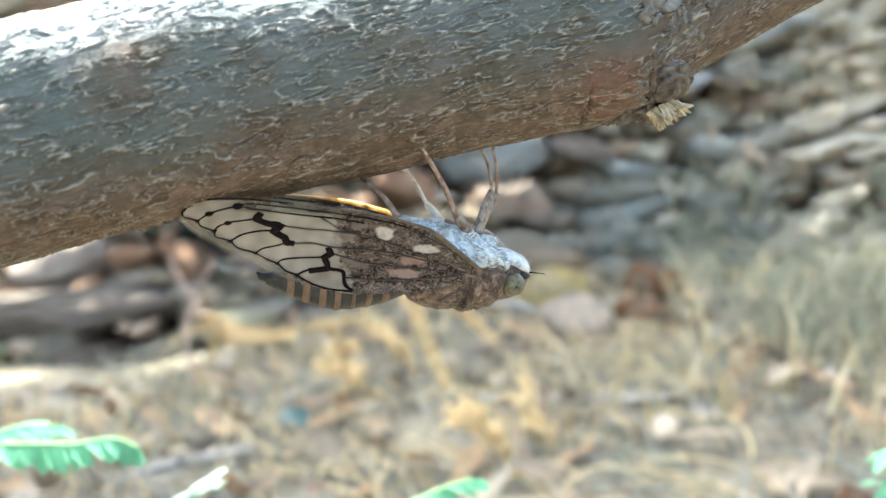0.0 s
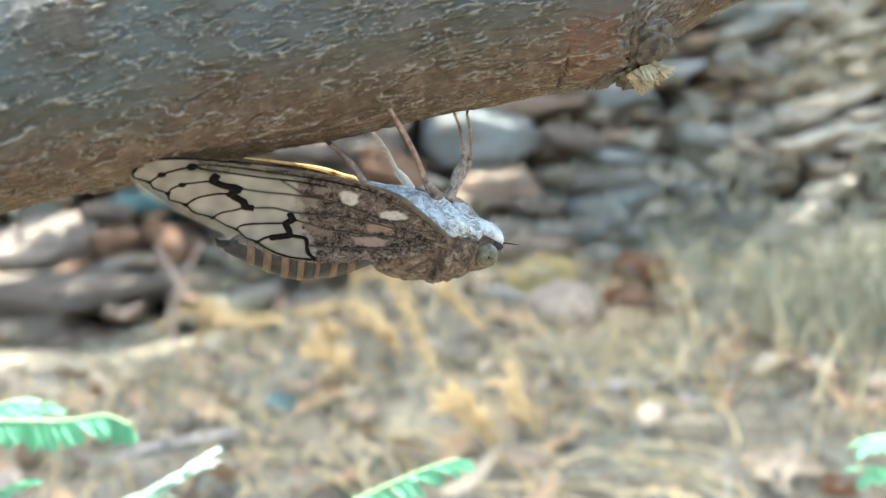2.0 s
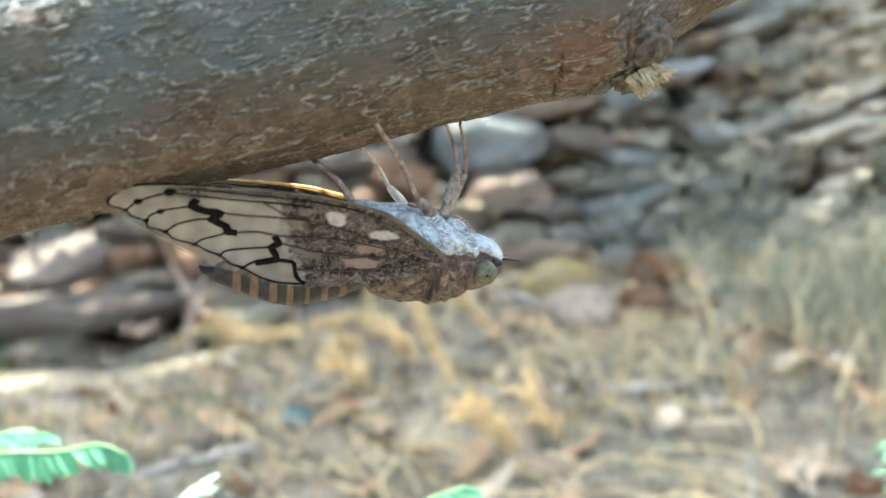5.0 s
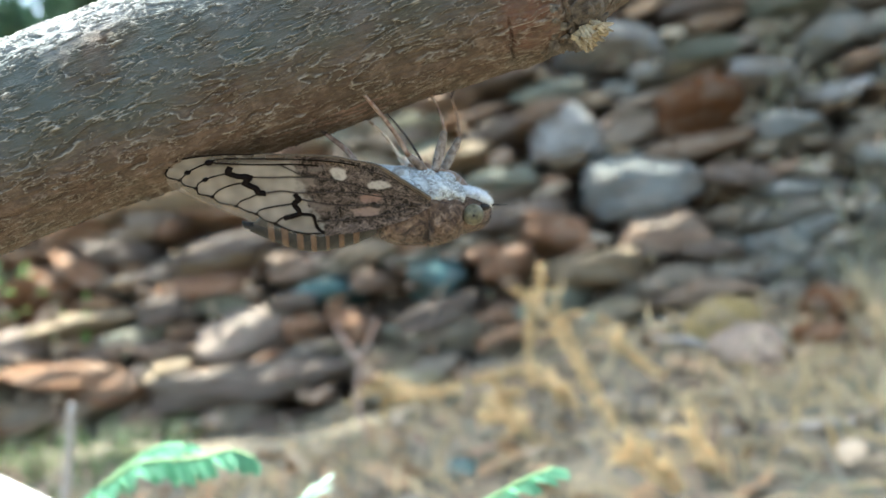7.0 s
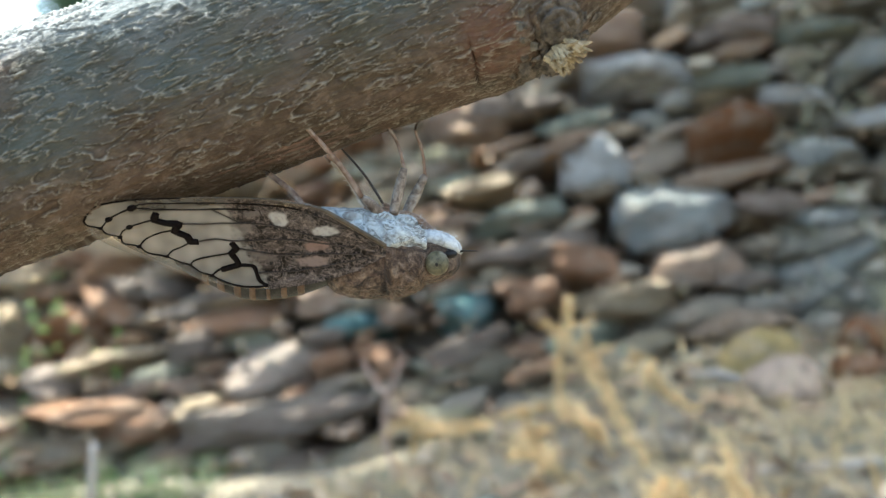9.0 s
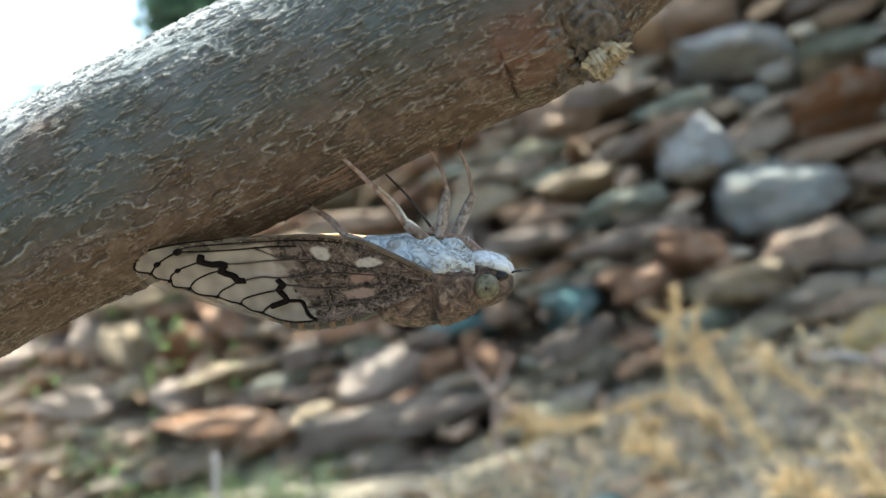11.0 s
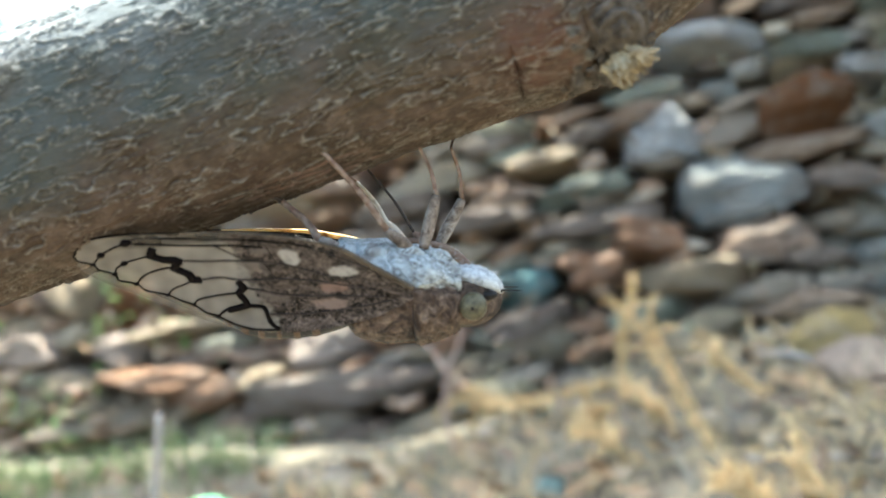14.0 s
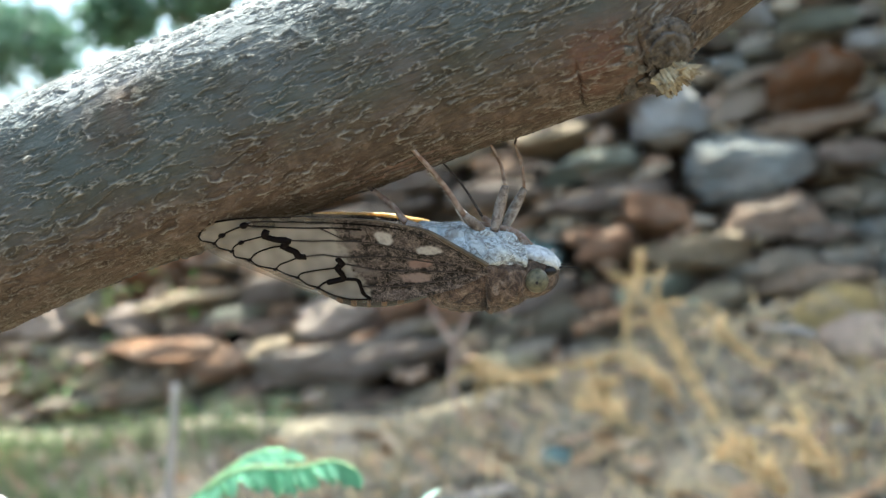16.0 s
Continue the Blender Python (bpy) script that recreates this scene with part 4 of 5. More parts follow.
# stones that stand out, by stretches of the wall: x, z, width, height, tilt, tone
STONES_FAR_LEFT = [
    (-2.25, 0.51, 0.22, 0.111, 9, "tan"), (-2.15, 0.61, 0.29, 0.073, 10, "green"), (-2.11, 0.42, 0.28, 0.109, 1, "pink"), (-1.93, 0.24, 0.29, 0.089, 3, "pink"),
    (-1.93, 0.62, 0.27, 0.088, 10, "tan"), (-1.83, 0.42, 0.13, 0.139, -41, "pink"), (-1.80, 0.52, 0.30, 0.080, 5, "tan"), (-1.69, 0.37, 0.16, 0.179, -37, "tan"),
    (-1.66, 0.65, 0.31, 0.074, 8, "tan"), (-1.60, 0.50, 0.17, 0.078, 7, "tan"), (-1.57, 0.21, 0.15, 0.101, -8, "pink"), (-1.54, 0.60, 0.18, 0.077, 0, "orange"),
    (-1.47, 0.35, 0.29, 0.146, 0, "brown"), (-1.45, 0.12, 0.36, 0.073, 3, "orange"),
]
STONES_LEFT = [
    (-1.40, 0.68, 0.29, 0.071, 5, "tan"), (-1.38, 0.26, 0.27, 0.055, -7, "tan"), (-1.37, 0.57, 0.31, 0.082, 11, "tan"), (-1.36, 0.40, 0.17, 0.085, 20, "orange"),
    (-1.34, 0.07, 0.26, 0.101, 8, "orange"), (-1.25, 0.44, 0.18, 0.060, 7, "dark"), (-1.18, 0.63, 0.31, 0.062, 7, "orange"), (-1.14, 0.11, 0.15, 0.060, -3, "tan"),
    (-1.11, 0.27, 0.19, 0.069, -12, "dark"), (-1.09, 0.56, 0.33, 0.068, 4, "tan"), (-1.01, 0.34, 0.23, 0.062, 0, "orange"), (-0.96, 0.39, 0.19, 0.053, -2, "tan"),
    (-0.92, 0.19, 0.25, 0.132, 0, "pink"), (-0.92, 0.05, 0.54, 0.105, -1, "dark"), (-0.91, 0.59, 0.26, 0.069, 3, "rose"),
]
STONES_MIDDLE = [
    (-0.85, 0.44, 0.39, 0.067, -5, "dark"), (-0.76, 0.35, 0.14, 0.084, -7, "rose"), (-0.76, 0.26, 0.12, 0.052, 1, "dark"), (-0.75, 0.19, 0.14, 0.095, 6, "orange"),
    (-0.69, 0.50, 0.23, 0.057, -6, "dark"), (-0.67, 0.28, 0.13, 0.074, 0, "teal"), (-0.63, 0.75, 0.16, 0.085, 4, "orange"), (-0.62, 0.18, 0.14, 0.071, 23, "orange"),
    (-0.55, 0.29, 0.09, 0.059, 6, "rose"), (-0.55, 0.38, 0.18, 0.051, -2, "tan"), (-0.47, 0.45, 0.22, 0.056, -5, "dark"), (-0.42, 0.50, 0.15, 0.041, -7, "rose"),
    (-0.41, 0.28, 0.14, 0.100, -17, "teal"), (-0.40, 0.19, 0.20, 0.067, -15, "dark"),
]
STONES_RIGHT = [
    (-0.36, 0.73, 0.25, 0.116, 0, "rose"), (-0.31, 0.57, 0.17, 0.048, -12, "tan"), (-0.27, 0.33, 0.10, 0.052, -2, "orange"), (-0.24, 0.49, 0.23, 0.058, -11, "green"),
    (-0.24, 0.41, 0.33, 0.057, -7, "dark"), (-0.22, 0.75, 0.16, 0.060, 1, "dark"), (-0.21, 0.62, 0.16, 0.060, -5, "dark"), (-0.21, 0.29, 0.14, 0.068, -12, "orange"),
    (-0.16, 0.76, 0.15, 0.044, -4, "dark"), (-0.11, 0.35, 0.15, 0.074, 15, "orange"), (-0.11, 0.63, 0.19, 0.044, -6, "rose"), (-0.08, 0.71, 0.17, 0.046, -6, "green"),
    (-0.03, 0.59, 0.22, 0.114, -9, "pale"), (-0.01, 0.26, 0.27, 0.073, 2, "tan"), (0.03, 0.88, 0.16, 0.080, 5, "rose"),
]
STONES_FAR_RIGHT = [
    (0.07, 0.78, 0.25, 0.063, 6, "pale"), (0.09, 0.45, 0.32, 0.152, 0, "grey"), (0.12, 0.96, 0.18, 0.060, 4, "pale"), (0.15, 0.34, 0.21, 0.098, 0, "rose"),
    (0.26, 0.27, 0.16, 0.052, 0, "dark"), (0.27, 0.61, 0.19, 0.136, 0, "brown"), (0.27, 0.74, 0.16, 0.052, 0, "green"), (0.29, 0.85, 0.19, 0.052, 2, "dark"),
    (0.34, 0.44, 0.16, 0.057, 1, "dark"), (0.42, 0.66, 0.16, 0.043, 4, "pale"), (0.45, 0.54, 0.19, 0.095, 3, "grey"), (0.46, 0.40, 0.20, 0.051, 3, "grey"),
    (0.49, 0.80, 0.19, 0.051, 4, "green"), (0.54, 0.72, 0.15, 0.063, -13, "grey"), (0.55, 0.61, 0.15, 0.050, -5, "pale"),
]
MARKED = STONES_FAR_LEFT + STONES_LEFT + STONES_MIDDLE + STONES_RIGHT + STONES_FAR_RIGHT


def stone_mesh(seed, material, rough=0.10, cuts=9):
    bm = bmesh.new()
    rock(bm, (1, 1, 1), seed, 3, rough, 0.94 if cuts < 12 else 0.86, cuts=cuts)
    data = bpy.data.meshes.new("stone")
    bm.to_mesh(data)
    bm.free()
    data.materials.append(material)
    return data


def heap(name, placed, material, label):
    """Many stones in one mesh, each one of a few shapes set by its matrix."""
    shapes = []
    for seed in range(10):
        bm = bmesh.new()
        rock(bm, (1, 1, 1), 500 + seed, 2, 0.10, 0.94, cuts=9)
        bm.verts.index_update()
        shapes.append(([v.co.copy() for v in bm.verts], [[v.index for v in f.verts] for f in bm.faces]))
        bm.free()
    verts, faces = [], []
    for i, m in enumerate(placed):
        points, polygons = shapes[i % 10]
        o = len(verts)
        verts += [tuple(m @ q) for q in points]
        faces += [[o + k for k in f] for f in polygons]
    data = bpy.data.meshes.new(name)
    data.from_pydata(verts, [], faces)
    data.materials.append(material)
    ob = new(name, data)
    ob.parent = wall
    tagged(ob, label, kind="stuff")


def lay(name, data, parent, m):
    ob = new(name, data)
    ob.parent = parent
    ob.matrix_basis = m
    return ob


def slab(x, z, w, h, out, rx, ry, rz):
    x, y, z, k = on_slope(x, z, out)
    return pose(x, y + 0.06, z, rx, ry, rz) @ Matrix.Diagonal((w * k * 0.53, 0.13, h * k * 0.53, 1))


def fill_wall():
    r = random.Random(11)
    for i, (x, z, w, h, tilt, tone) in enumerate(MARKED):
        lay("stone", stone_mesh(300 + i, TONES[tone], 0.15, 14 if h > 0.09 else 9), wall, slab(x, z, w, h, r.gauss(-0.008, 0.008), r.gauss(-8, 5), tilt, r.gauss(0, 6)))
    warm = [stone_mesh(i, WARM) for i in range(16)]
    cool = [stone_mesh(40 + i, COOL) for i in range(16)]
    far = {True: [], False: []}
    z = -0.16
    while z < 1.36:
        h = r.uniform(0.030, 0.052)
        x = -3.2 + r.uniform(0, 0.2)
        while x < 2.2:
            hh = h * r.uniform(0.75, 1.35)
            w = hh * r.uniform(2.0, 4.8)
            cx, cz = x + w / 2, z + h / 2 + 0.06 * noise.noise(Vector((x * 1.1, z * 2, 5))) + r.gauss(0, 0.010)
            free = all(abs(cx - m[0]) > (w + m[2]) * 0.36 or abs(cz - m[1]) > (hh + m[3]) * 0.36 for m in MARKED)
            if free and cz < wall_top(cx) and cz > wall_foot(cx) - 0.06:
                grey = r.random() < smooth01(cx + 0.4 * cz, -0.5, 0.75)
                m = slab(cx, cz, w * 1.06, hh * 1.16, r.gauss(0.030, 0.016), r.gauss(-8, 9), r.gauss(-10, 8), r.gauss(0, 12))
                if -1.9 < cx < 0.8 and cz < 0.9:
                    lay("stone", r.choice(cool if grey else warm), wall, m)
                else:
                    far[grey].append(m)
            x += w * 0.96
        z += h * 0.86
    for grey, placed in far.items():
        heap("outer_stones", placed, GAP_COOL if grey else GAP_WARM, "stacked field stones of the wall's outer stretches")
    # small stones wedged in the gaps
    for tone in (WARM, COOL):
        placed = []
        for i in range(900):
            x, z = r.uniform(-2.6, 1.4), r.uniform(-0.10, 1.2)
            if (r.random() < smooth01(x + 0.4 * z, -0.5, 0.75)) != (tone is COOL):
                continue
            h = r.uniform(0.018, 0.045)
            if z > wall_top(x) - 0.04:
                continue
            placed.append(slab(x, z, h * r.uniform(1.2, 3), h, r.gauss(0.055, 0.018), r.gauss(0, 15), r.gauss(-9, 15), r.gauss(0, 20)))
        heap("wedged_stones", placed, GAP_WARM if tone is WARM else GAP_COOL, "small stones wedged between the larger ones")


# ---- loose stones on the ground ----
def build_loose():
    r = random.Random(5)
    spots = [(0.245, 1.80, 0.085, "yellow"), (0.245, 1.55, 0.080, "pink"), (0.46, 1.85, 0.068, "brown"), (0.40, 1.62, 0.06, "brown"), (-0.34, 1.70, 0.04, "teal"), (-0.20, 1.09, 0.022, "teal")]
    for i, (x, y, s, tone) in enumerate(spots):
        bm = bmesh.new()
        rock(bm, (1, 0.8, 0.6), 700 + i, 3, 0.10)
        ob = mesh_object("stone", bm, TONES[tone])
        ob.matrix_world = pose(x, y, ground_z(x, y) + s * 0.36, 0, 0, r.uniform(0, 360)) @ Matrix.Scale(s, 4)
        tagged(ob, {"yellow": "yellowish stone lying on dry soil", "pink": "pale pink stone lying on dry soil", "brown": "rust-brown stone lying on dry soil", "teal": "small blue-green stone on the ground"}[tone], "stone", "loose stones")
    for i in range(48):
        x, y = (r.uniform(-2.0, 1.4), r.uniform(0.7, 1.95)) if i < 18 else (r.uniform(0.25, 1.7), r.uniform(1.25, 2.05))
        s = r.uniform(0.010, 0.022) if i < 18 else r.uniform(0.018, 0.040)
        bm = bmesh.new()
        rock(bm, (1, 0.8, 0.5), 800 + i, 2, 0.10)
        ob = mesh_object("stone", bm, r.choice((TONES["brown"], TONES["brown"])))
        ob.matrix_world = pose(x, y, ground_z(x, y) + s * 0.12, 0, 0, r.uniform(0, 360)) @ Matrix.Scale(s, 4)
        tagged(ob, "small weathered stone half sunk in dry soil", "stone", "loose stones")


build_loose()


# ---- litter, grass and straw ----
def blades(name, n, area, height, width, material, label, seed, lean=0.5, category="grass"):
    """Thin blades standing on the ground."""
    r = random.Random(seed)
    verts, faces = [], []
    for _ in range(n):
        x, y = r.uniform(*area[0]), r.uniform(*area[1])
        if noise.noise(Vector((x * 2.2, y * 2.2, seed))) < r.uniform(-0.5, 0.35):
            continue
        if name != "green_grass" and x < -0.75 and r.random() < 0.5:
            continue
        if y > 1.70 and x < -0.25 and r.random() < 0.75:
            continue
        z = ground_z(x, y) - 0.005
        h, a = height * r.uniform(0.4, 1.2), r.uniform(0, 6.28)
        dx, dy = math.cos(a) * width, math.sin(a) * width
        lx, ly = r.gauss(0, lean) * h, r.gauss(0, lean) * h
        i = len(verts)
        verts += [(x - dx, y - dy, z), (x + dx, y + dy, z), (x + lx * 0.35 + dx * 0.8, y + ly * 0.35 + dy * 0.8, z + h * 0.6), (x + lx * 0.35 - dx * 0.8, y + ly * 0.35 - dy * 0.8, z + h * 0.6), (x + lx, y + ly, z + h)]
        faces += [(i, i + 1, i + 2, i + 3), (i + 3, i + 2, i + 4)]
    data = bpy.data.meshes.new(name)
    data.from_pydata(verts, [], faces)
    data.materials.append(material)
    tagged(new(name, data), label, category, kind="stuff")


STRAW = island_material("straw", (0.48, 0.35, 0.16), (0.36, 0.27, 0.135), (0.54, 0.44, 0.25), (0.30, 0.24, 0.16), rough=0.6, share=0.3)
GREY_STRAW = island_material("grey_straw", (0.17, 0.16, 0.12), (0.26, 0.24, 0.19), (0.10, 0.095, 0.072), (0.15, 0.165, 0.10), rough=0.7, share=0.2)
WEEDY = island_material("weed_stems", (0.18, 0.18, 0.115), (0.32, 0.29, 0.19), (0.11, 0.115, 0.075), (0.42, 0.36, 0.23), rough=0.7, share=0.3)
GRASS = island_material("grass", (0.04, 0.085, 0.025), (0.10, 0.155, 0.05), (0.19, 0.21, 0.10), rough=0.5, share=0.4)
GOLD = island_material("dry_seed_heads", (0.74, 0.52, 0.23), (0.80, 0.62, 0.33), (0.58, 0.39, 0.17), rough=0.6, share=0.35)
TWIG = plain("grey_twig", (0.20, 0.17, 0.14), (0.42, 0.37, 0.31), 60, 0.8, 0.6, 0.002)
blades("dry_grass", 9000, ((-2.1, 1.5), (0.55, 2.0)), 0.05, 0.0022, GREY_STRAW, "low dry greyish grass and litter", 3, 0.9)
blades("straw_grass", 2200, ((-1.0, 1.3), (0.75, 1.95)), 0.075, 0.0020, STRAW, "dry yellow straw grass", 7, 0.8)
blades("grey_weeds", 2600, ((0.50, 1.6), (1.15, 1.97)), 0.13, 0.0030, WEEDY, "thin grey-green weeds before the wall", 13, 0.45, "weeds")
blades("yellow_weeds", 350, ((0.20, 1.2), (0.95, 1.9)), 0.11, 0.0030, STRAW, "pale yellow dried weeds", 15, 0.5, "weeds")
blades("green_grass", 6500, ((-2.4, -0.95), (0.9, 1.95)), 0.08, 0.0025, GRASS, "short green grass at the wall's foot", 9, 0.6)


def dead_leaves():
    """Curled brown leaves strewn about."""
    r = random.Random(21)
    verts, faces = [], []
    for _ in range(900):
        x, y = r.uniform(-2.0, 1.6), r.uniform(0.65, 2.0)
        if y > 1.6 and x < -0.1:
            continue
        m = pose(x, y, ground_z(x, y) + r.uniform(0.004, 0.03), r.gauss(0, 25), r.gauss(0, 25), r.uniform(0, 360))
        n, w, curl = r.uniform(0.018, 0.045), r.uniform(0.008, 0.018), r.uniform(-0.3, 0.5)
        i = len(verts)
        for t, q in ((-1, 0.05), (-0.5, 0.8), (0.1, 1.0), (0.65, 0.6), (1, 0.03)):
            verts += [m @ Vector((t * n, -q * w, curl * t * t * n)), m @ Vector((t * n, 0, curl * t * t * n - 0.3 * q * w)), m @ Vector((t * n, q * w, curl * t * t * n))]
        for k in range(4):
            for j in range(2):
                a = i + k * 3 + j
                faces.append((a, a + 1, a + 4, a + 3))
    data = bpy.data.meshes.new("dead_leaves")
    data.from_pydata(verts, [], faces)
    data.materials.append(DEAD)
    tagged(new("dead_leaves", data), "dry curled brown leaves strewn on the soil", "leaf litter", kind="stuff")


def lying_straw(name, count, span, material, label, seed):
    """Long bent straws lying across one another on the soil, most of them the same way."""
    r = random.Random(seed)
    verts, faces = [], []
    for _ in range(count):
        x, y = r.uniform(*span), r.uniform(0.6, 1.75)
        if noise.noise(Vector((x * 3, y * 3, seed))) < r.uniform(-0.30, 0.35):
            continue
        n, w, a = r.uniform(0.04, 0.13), r.uniform(0.0010, 0.0022), r.gauss(-0.7, 0.6)
        rise, bow = r.uniform(0.0, 0.35), r.gauss(0, 0.18)
        i = len(verts)
        for k in range(5):
            t = k / 4
            d = bow * n * math.sin(math.pi * t)
            px, py = x + math.cos(a) * n * t - math.sin(a) * d, y + math.sin(a) * n * t + math.cos(a) * d
            pz = ground_z(px, py) + 0.006 + rise * n * (1 - t) * (0.5 + t)
            verts += [(px + math.sin(a) * w, py - math.cos(a) * w, pz), (px, py, pz + w), (px - math.sin(a) * w, py + math.cos(a) * w, pz)]
        for k in range(4):
            b = i + 3 * k
            faces += [(b, b + 3, b + 4, b + 1), (b + 1, b + 4, b + 5, b + 2)]
    data = bpy.data.meshes.new(name)
    data.from_pydata(verts, [], faces)
    data.materials.append(material)
    tagged(new(name, data), label, "straw", kind="stuff")


lying_straw("lying_straw", 1000, (-0.7, 0.35), STRAW, "long pale straws lying across the soil", 61)
lying_straw("grey_straw", 1600, (-1.6, 1.5), GREY_STRAW, "weathered grey straws lying on the soil", 62)
DEAD = island_material("dead_leaf", (0.21, 0.125, 0.065), (0.30, 0.20, 0.11), (0.15, 0.105, 0.07), (0.34, 0.27, 0.185), (0.25, 0.21, 0.17), rough=0.7, share=0.15)
dead_leaves()


def wall_debris():
    """Small leaves and bits caught on the ledges of the wall, and weeds on its left end."""
    r = random.Random(33)
    for name, count, mat, label, cat, span in (("wall_litter", 600, WALL_BITS, "dry leaf bits caught on the stones", "leaf litter", (-2.4, 1.6)), ("wall_weeds", 900, WEED, "small green weeds growing between the stones", "weeds", (-2.4, -1.35)), ("wall_creepers", 3200, WEEDY, "thin grey-green creepers and litter over the stones", "creeper", (0.40, 1.6))):
        verts, faces = [], []
        for _ in range(count):
            x, z = r.uniform(*span), r.uniform(-0.05, 1.0)
            if cat == "weeds" and r.random() < 0.55:
                cx, cz, s = r.choice(((-2.12, 0.66, 0.085), (-2.02, 0.70, 0.05), (-2.45, 0.46, 0.04)))
                x, z = r.gauss(cx, s), r.gauss(cz, s * 0.4)
            elif cat == "weeds":
                if noise.noise(Vector((x * 3.5, z * 5, 1))) < 0.02:
                    continue
            if z > wall_top(x):
                continue
            if cat == "creeper" and noise.noise(Vector((x * 4, z * 5, 8))) < r.uniform(-0.2, 0.3):
                continue
            x, y, z, k = on_slope(x, z, -0.07)
            m = pose(x, y, z, r.gauss(0, 50), r.gauss(0, 50), r.uniform(0, 360))
            n, w = r.uniform(0.008, 0.024) * (1.2 if cat == "creeper" else 1), r.uniform(0.004, 0.010)
            i = len(verts)
            verts += [m @ Vector(q) for q in ((-n, 0, 0), (0, -w, n * 0.2), (n, 0, 0), (0, w, n * 0.2))]
            faces.append((i, i + 1, i + 2, i + 3))
        data = bpy.data.meshes.new(name)
        data.from_pydata([tuple(v) for v in verts], [], faces)
        data.materials.append(mat)
        tagged(new(name, data), label, cat, kind="stuff")


WALL_BITS = island_material("wall_bits", (0.24, 0.15, 0.08), (0.34, 0.25, 0.155), (0.16, 0.11, 0.08), (0.28, 0.20, 0.13), (0.20, 0.205, 0.12), rough=0.7, share=0.1)
WEED = island_material("weed", (0.06, 0.13, 0.03), (0.14, 0.24, 0.07), (0.24, 0.30, 0.12), rough=0.5, share=0.4)
wall_debris()


def dry_plant(lines, heads, seed, label, base=None):
    """A dead yellow stalk with small seed heads along it."""
    r = random.Random(seed)
    plant = new("dry_plant")
    x, y, z = lines[0][-1] if base is None else base
    tagged(plant, label, "dry plant", "dry plants before the wall")
    plant.location = (x, y, ground_z(x, y))
    off = plant.location.copy()
    for line in lines:
        spine = [Vector(p) - off for p in spline(line, 8)]
        runs = []
        for n in range(5):
            k = r.randrange(1, max(2, len(spine) * 2 // 3))
            way = (spine[k - 1] - spine[k]).normalized()
            way = (way + Vector((r.gauss(0, 0.6), r.gauss(0, 0.5), r.gauss(0, 0.35)))).normalized()
            far = r.uniform(0.03, 0.075)
            runs.append([spine[k] + way * far * u + Vector((0, 0, -0.25 * far * u * u)) for u in (1, 0.8, 0.6, 0.4, 0.2, 0)])
        if line is lines[0]:
            spine.append(Vector((spine[-1].x, spine[-1].y, -0.01)))
        for spine in [spine] * 3 + runs:
            n = len(spine) > 6
            shift = Vector((r.gauss(0, 0.006), r.gauss(0, 0.008), r.gauss(0, 0.005))) * n
            top = r.randrange(0, max(1, len(spine) // 3)) if n else 0
            pts = [p + shift * (0.4 + 0.6 * (1 - i / len(spine))) + 0.004 * noise.noise_vector(p * 25 + shift * 900) for i, p in enumerate(spine[top:])]
            bm = bmesh.new()
            tube(bm, pts, [0.0017 + 0.0013 * i / len(pts) for i in range(len(pts))], 6)
            stalk = part("stalk", bm, GOLD, plant)
            bm = bmesh.new()
            for _ in range(int(0.12 * heads * len(pts))):
                k = r.randrange(len(pts) - 1)
                way = (pts[k] - pts[k + 1]).normalized() + Vector((r.gauss(0, 0.45), r.gauss(0, 0.45), r.gauss(0, 0.35)))
                p = pts[k].lerp(pts[k + 1], r.random())
                size = r.uniform(0.006, 0.014)
                way.normalize()
                tube(bm, [p, p + way * size, p + way * size * 2], [0.0005, size * 0.11, 0.0003], 5)
            part("husk", bm, GOLD, stalk, "golden withered husks")["kind"] = "stuff"
    return plant


dry_plant([[(-0.126, 1.70, 0.269), (-0.153, 1.70, 0.20), (-0.159, 1.70, 0.134)]], 22, 1, "dead yellow stalk with withered seed heads")
dry_plant([[(-0.08, 1.203, 0.33), (-0.06, 1.203, 0.29), (-0.04, 1.203, 0.237), (-0.016, 1.203, 0.179), (0.015, 1.203, 0.111)]], 16, 2, "tall dead yellow stalk bent to one side")
dry_plant([[(0.017, 1.434, 0.234), (0.038, 1.434, 0.188), (0.075, 1.434, 0.151), (0.118, 1.434, 0.119)]], 26, 3, "dead golden stalk with dense seed heads")
dry_plant([[(-0.498, 1.67, 0.105), (-0.409, 1.67, 0.097), (-0.328, 1.67, 0.09), (-0.244, 1.67, 0.106), (-0.162, 1.67, 0.121)], [(-0.44, 1.60, 0.12), (-0.36, 1.60, 0.10), (-0.27, 1.60, 0.11)]], 95, 4, "flattened golden dry plant lying on the soil")
dry_plant([[(-0.159, 1.256, 0.169), (-0.145, 1.256, 0.128), (-0.132, 1.256, 0.099)], [(-0.149, 1.169, 0.165), (-0.113, 1.169, 0.128), (-0.085, 1.169, 0.103)]], 34, 5, "low dry plant with golden heads")
dry_plant([[(-0.075, 1.305, 0.168), (-0.062, 1.305, 0.136), (-0.052, 1.305, 0.106)]], 34, 6, "low dry plant with golden heads")
dry_plant([[(0.018, 0.90, 0.20), (0.058, 0.90, 0.16), (0.082, 0.90, 0.117)], [(0.10, 0.95, 0.19), (0.12, 0.95, 0.15), (0.13, 0.95, 0.12)]], 20, 7, "pale straw tuft with thin heads")


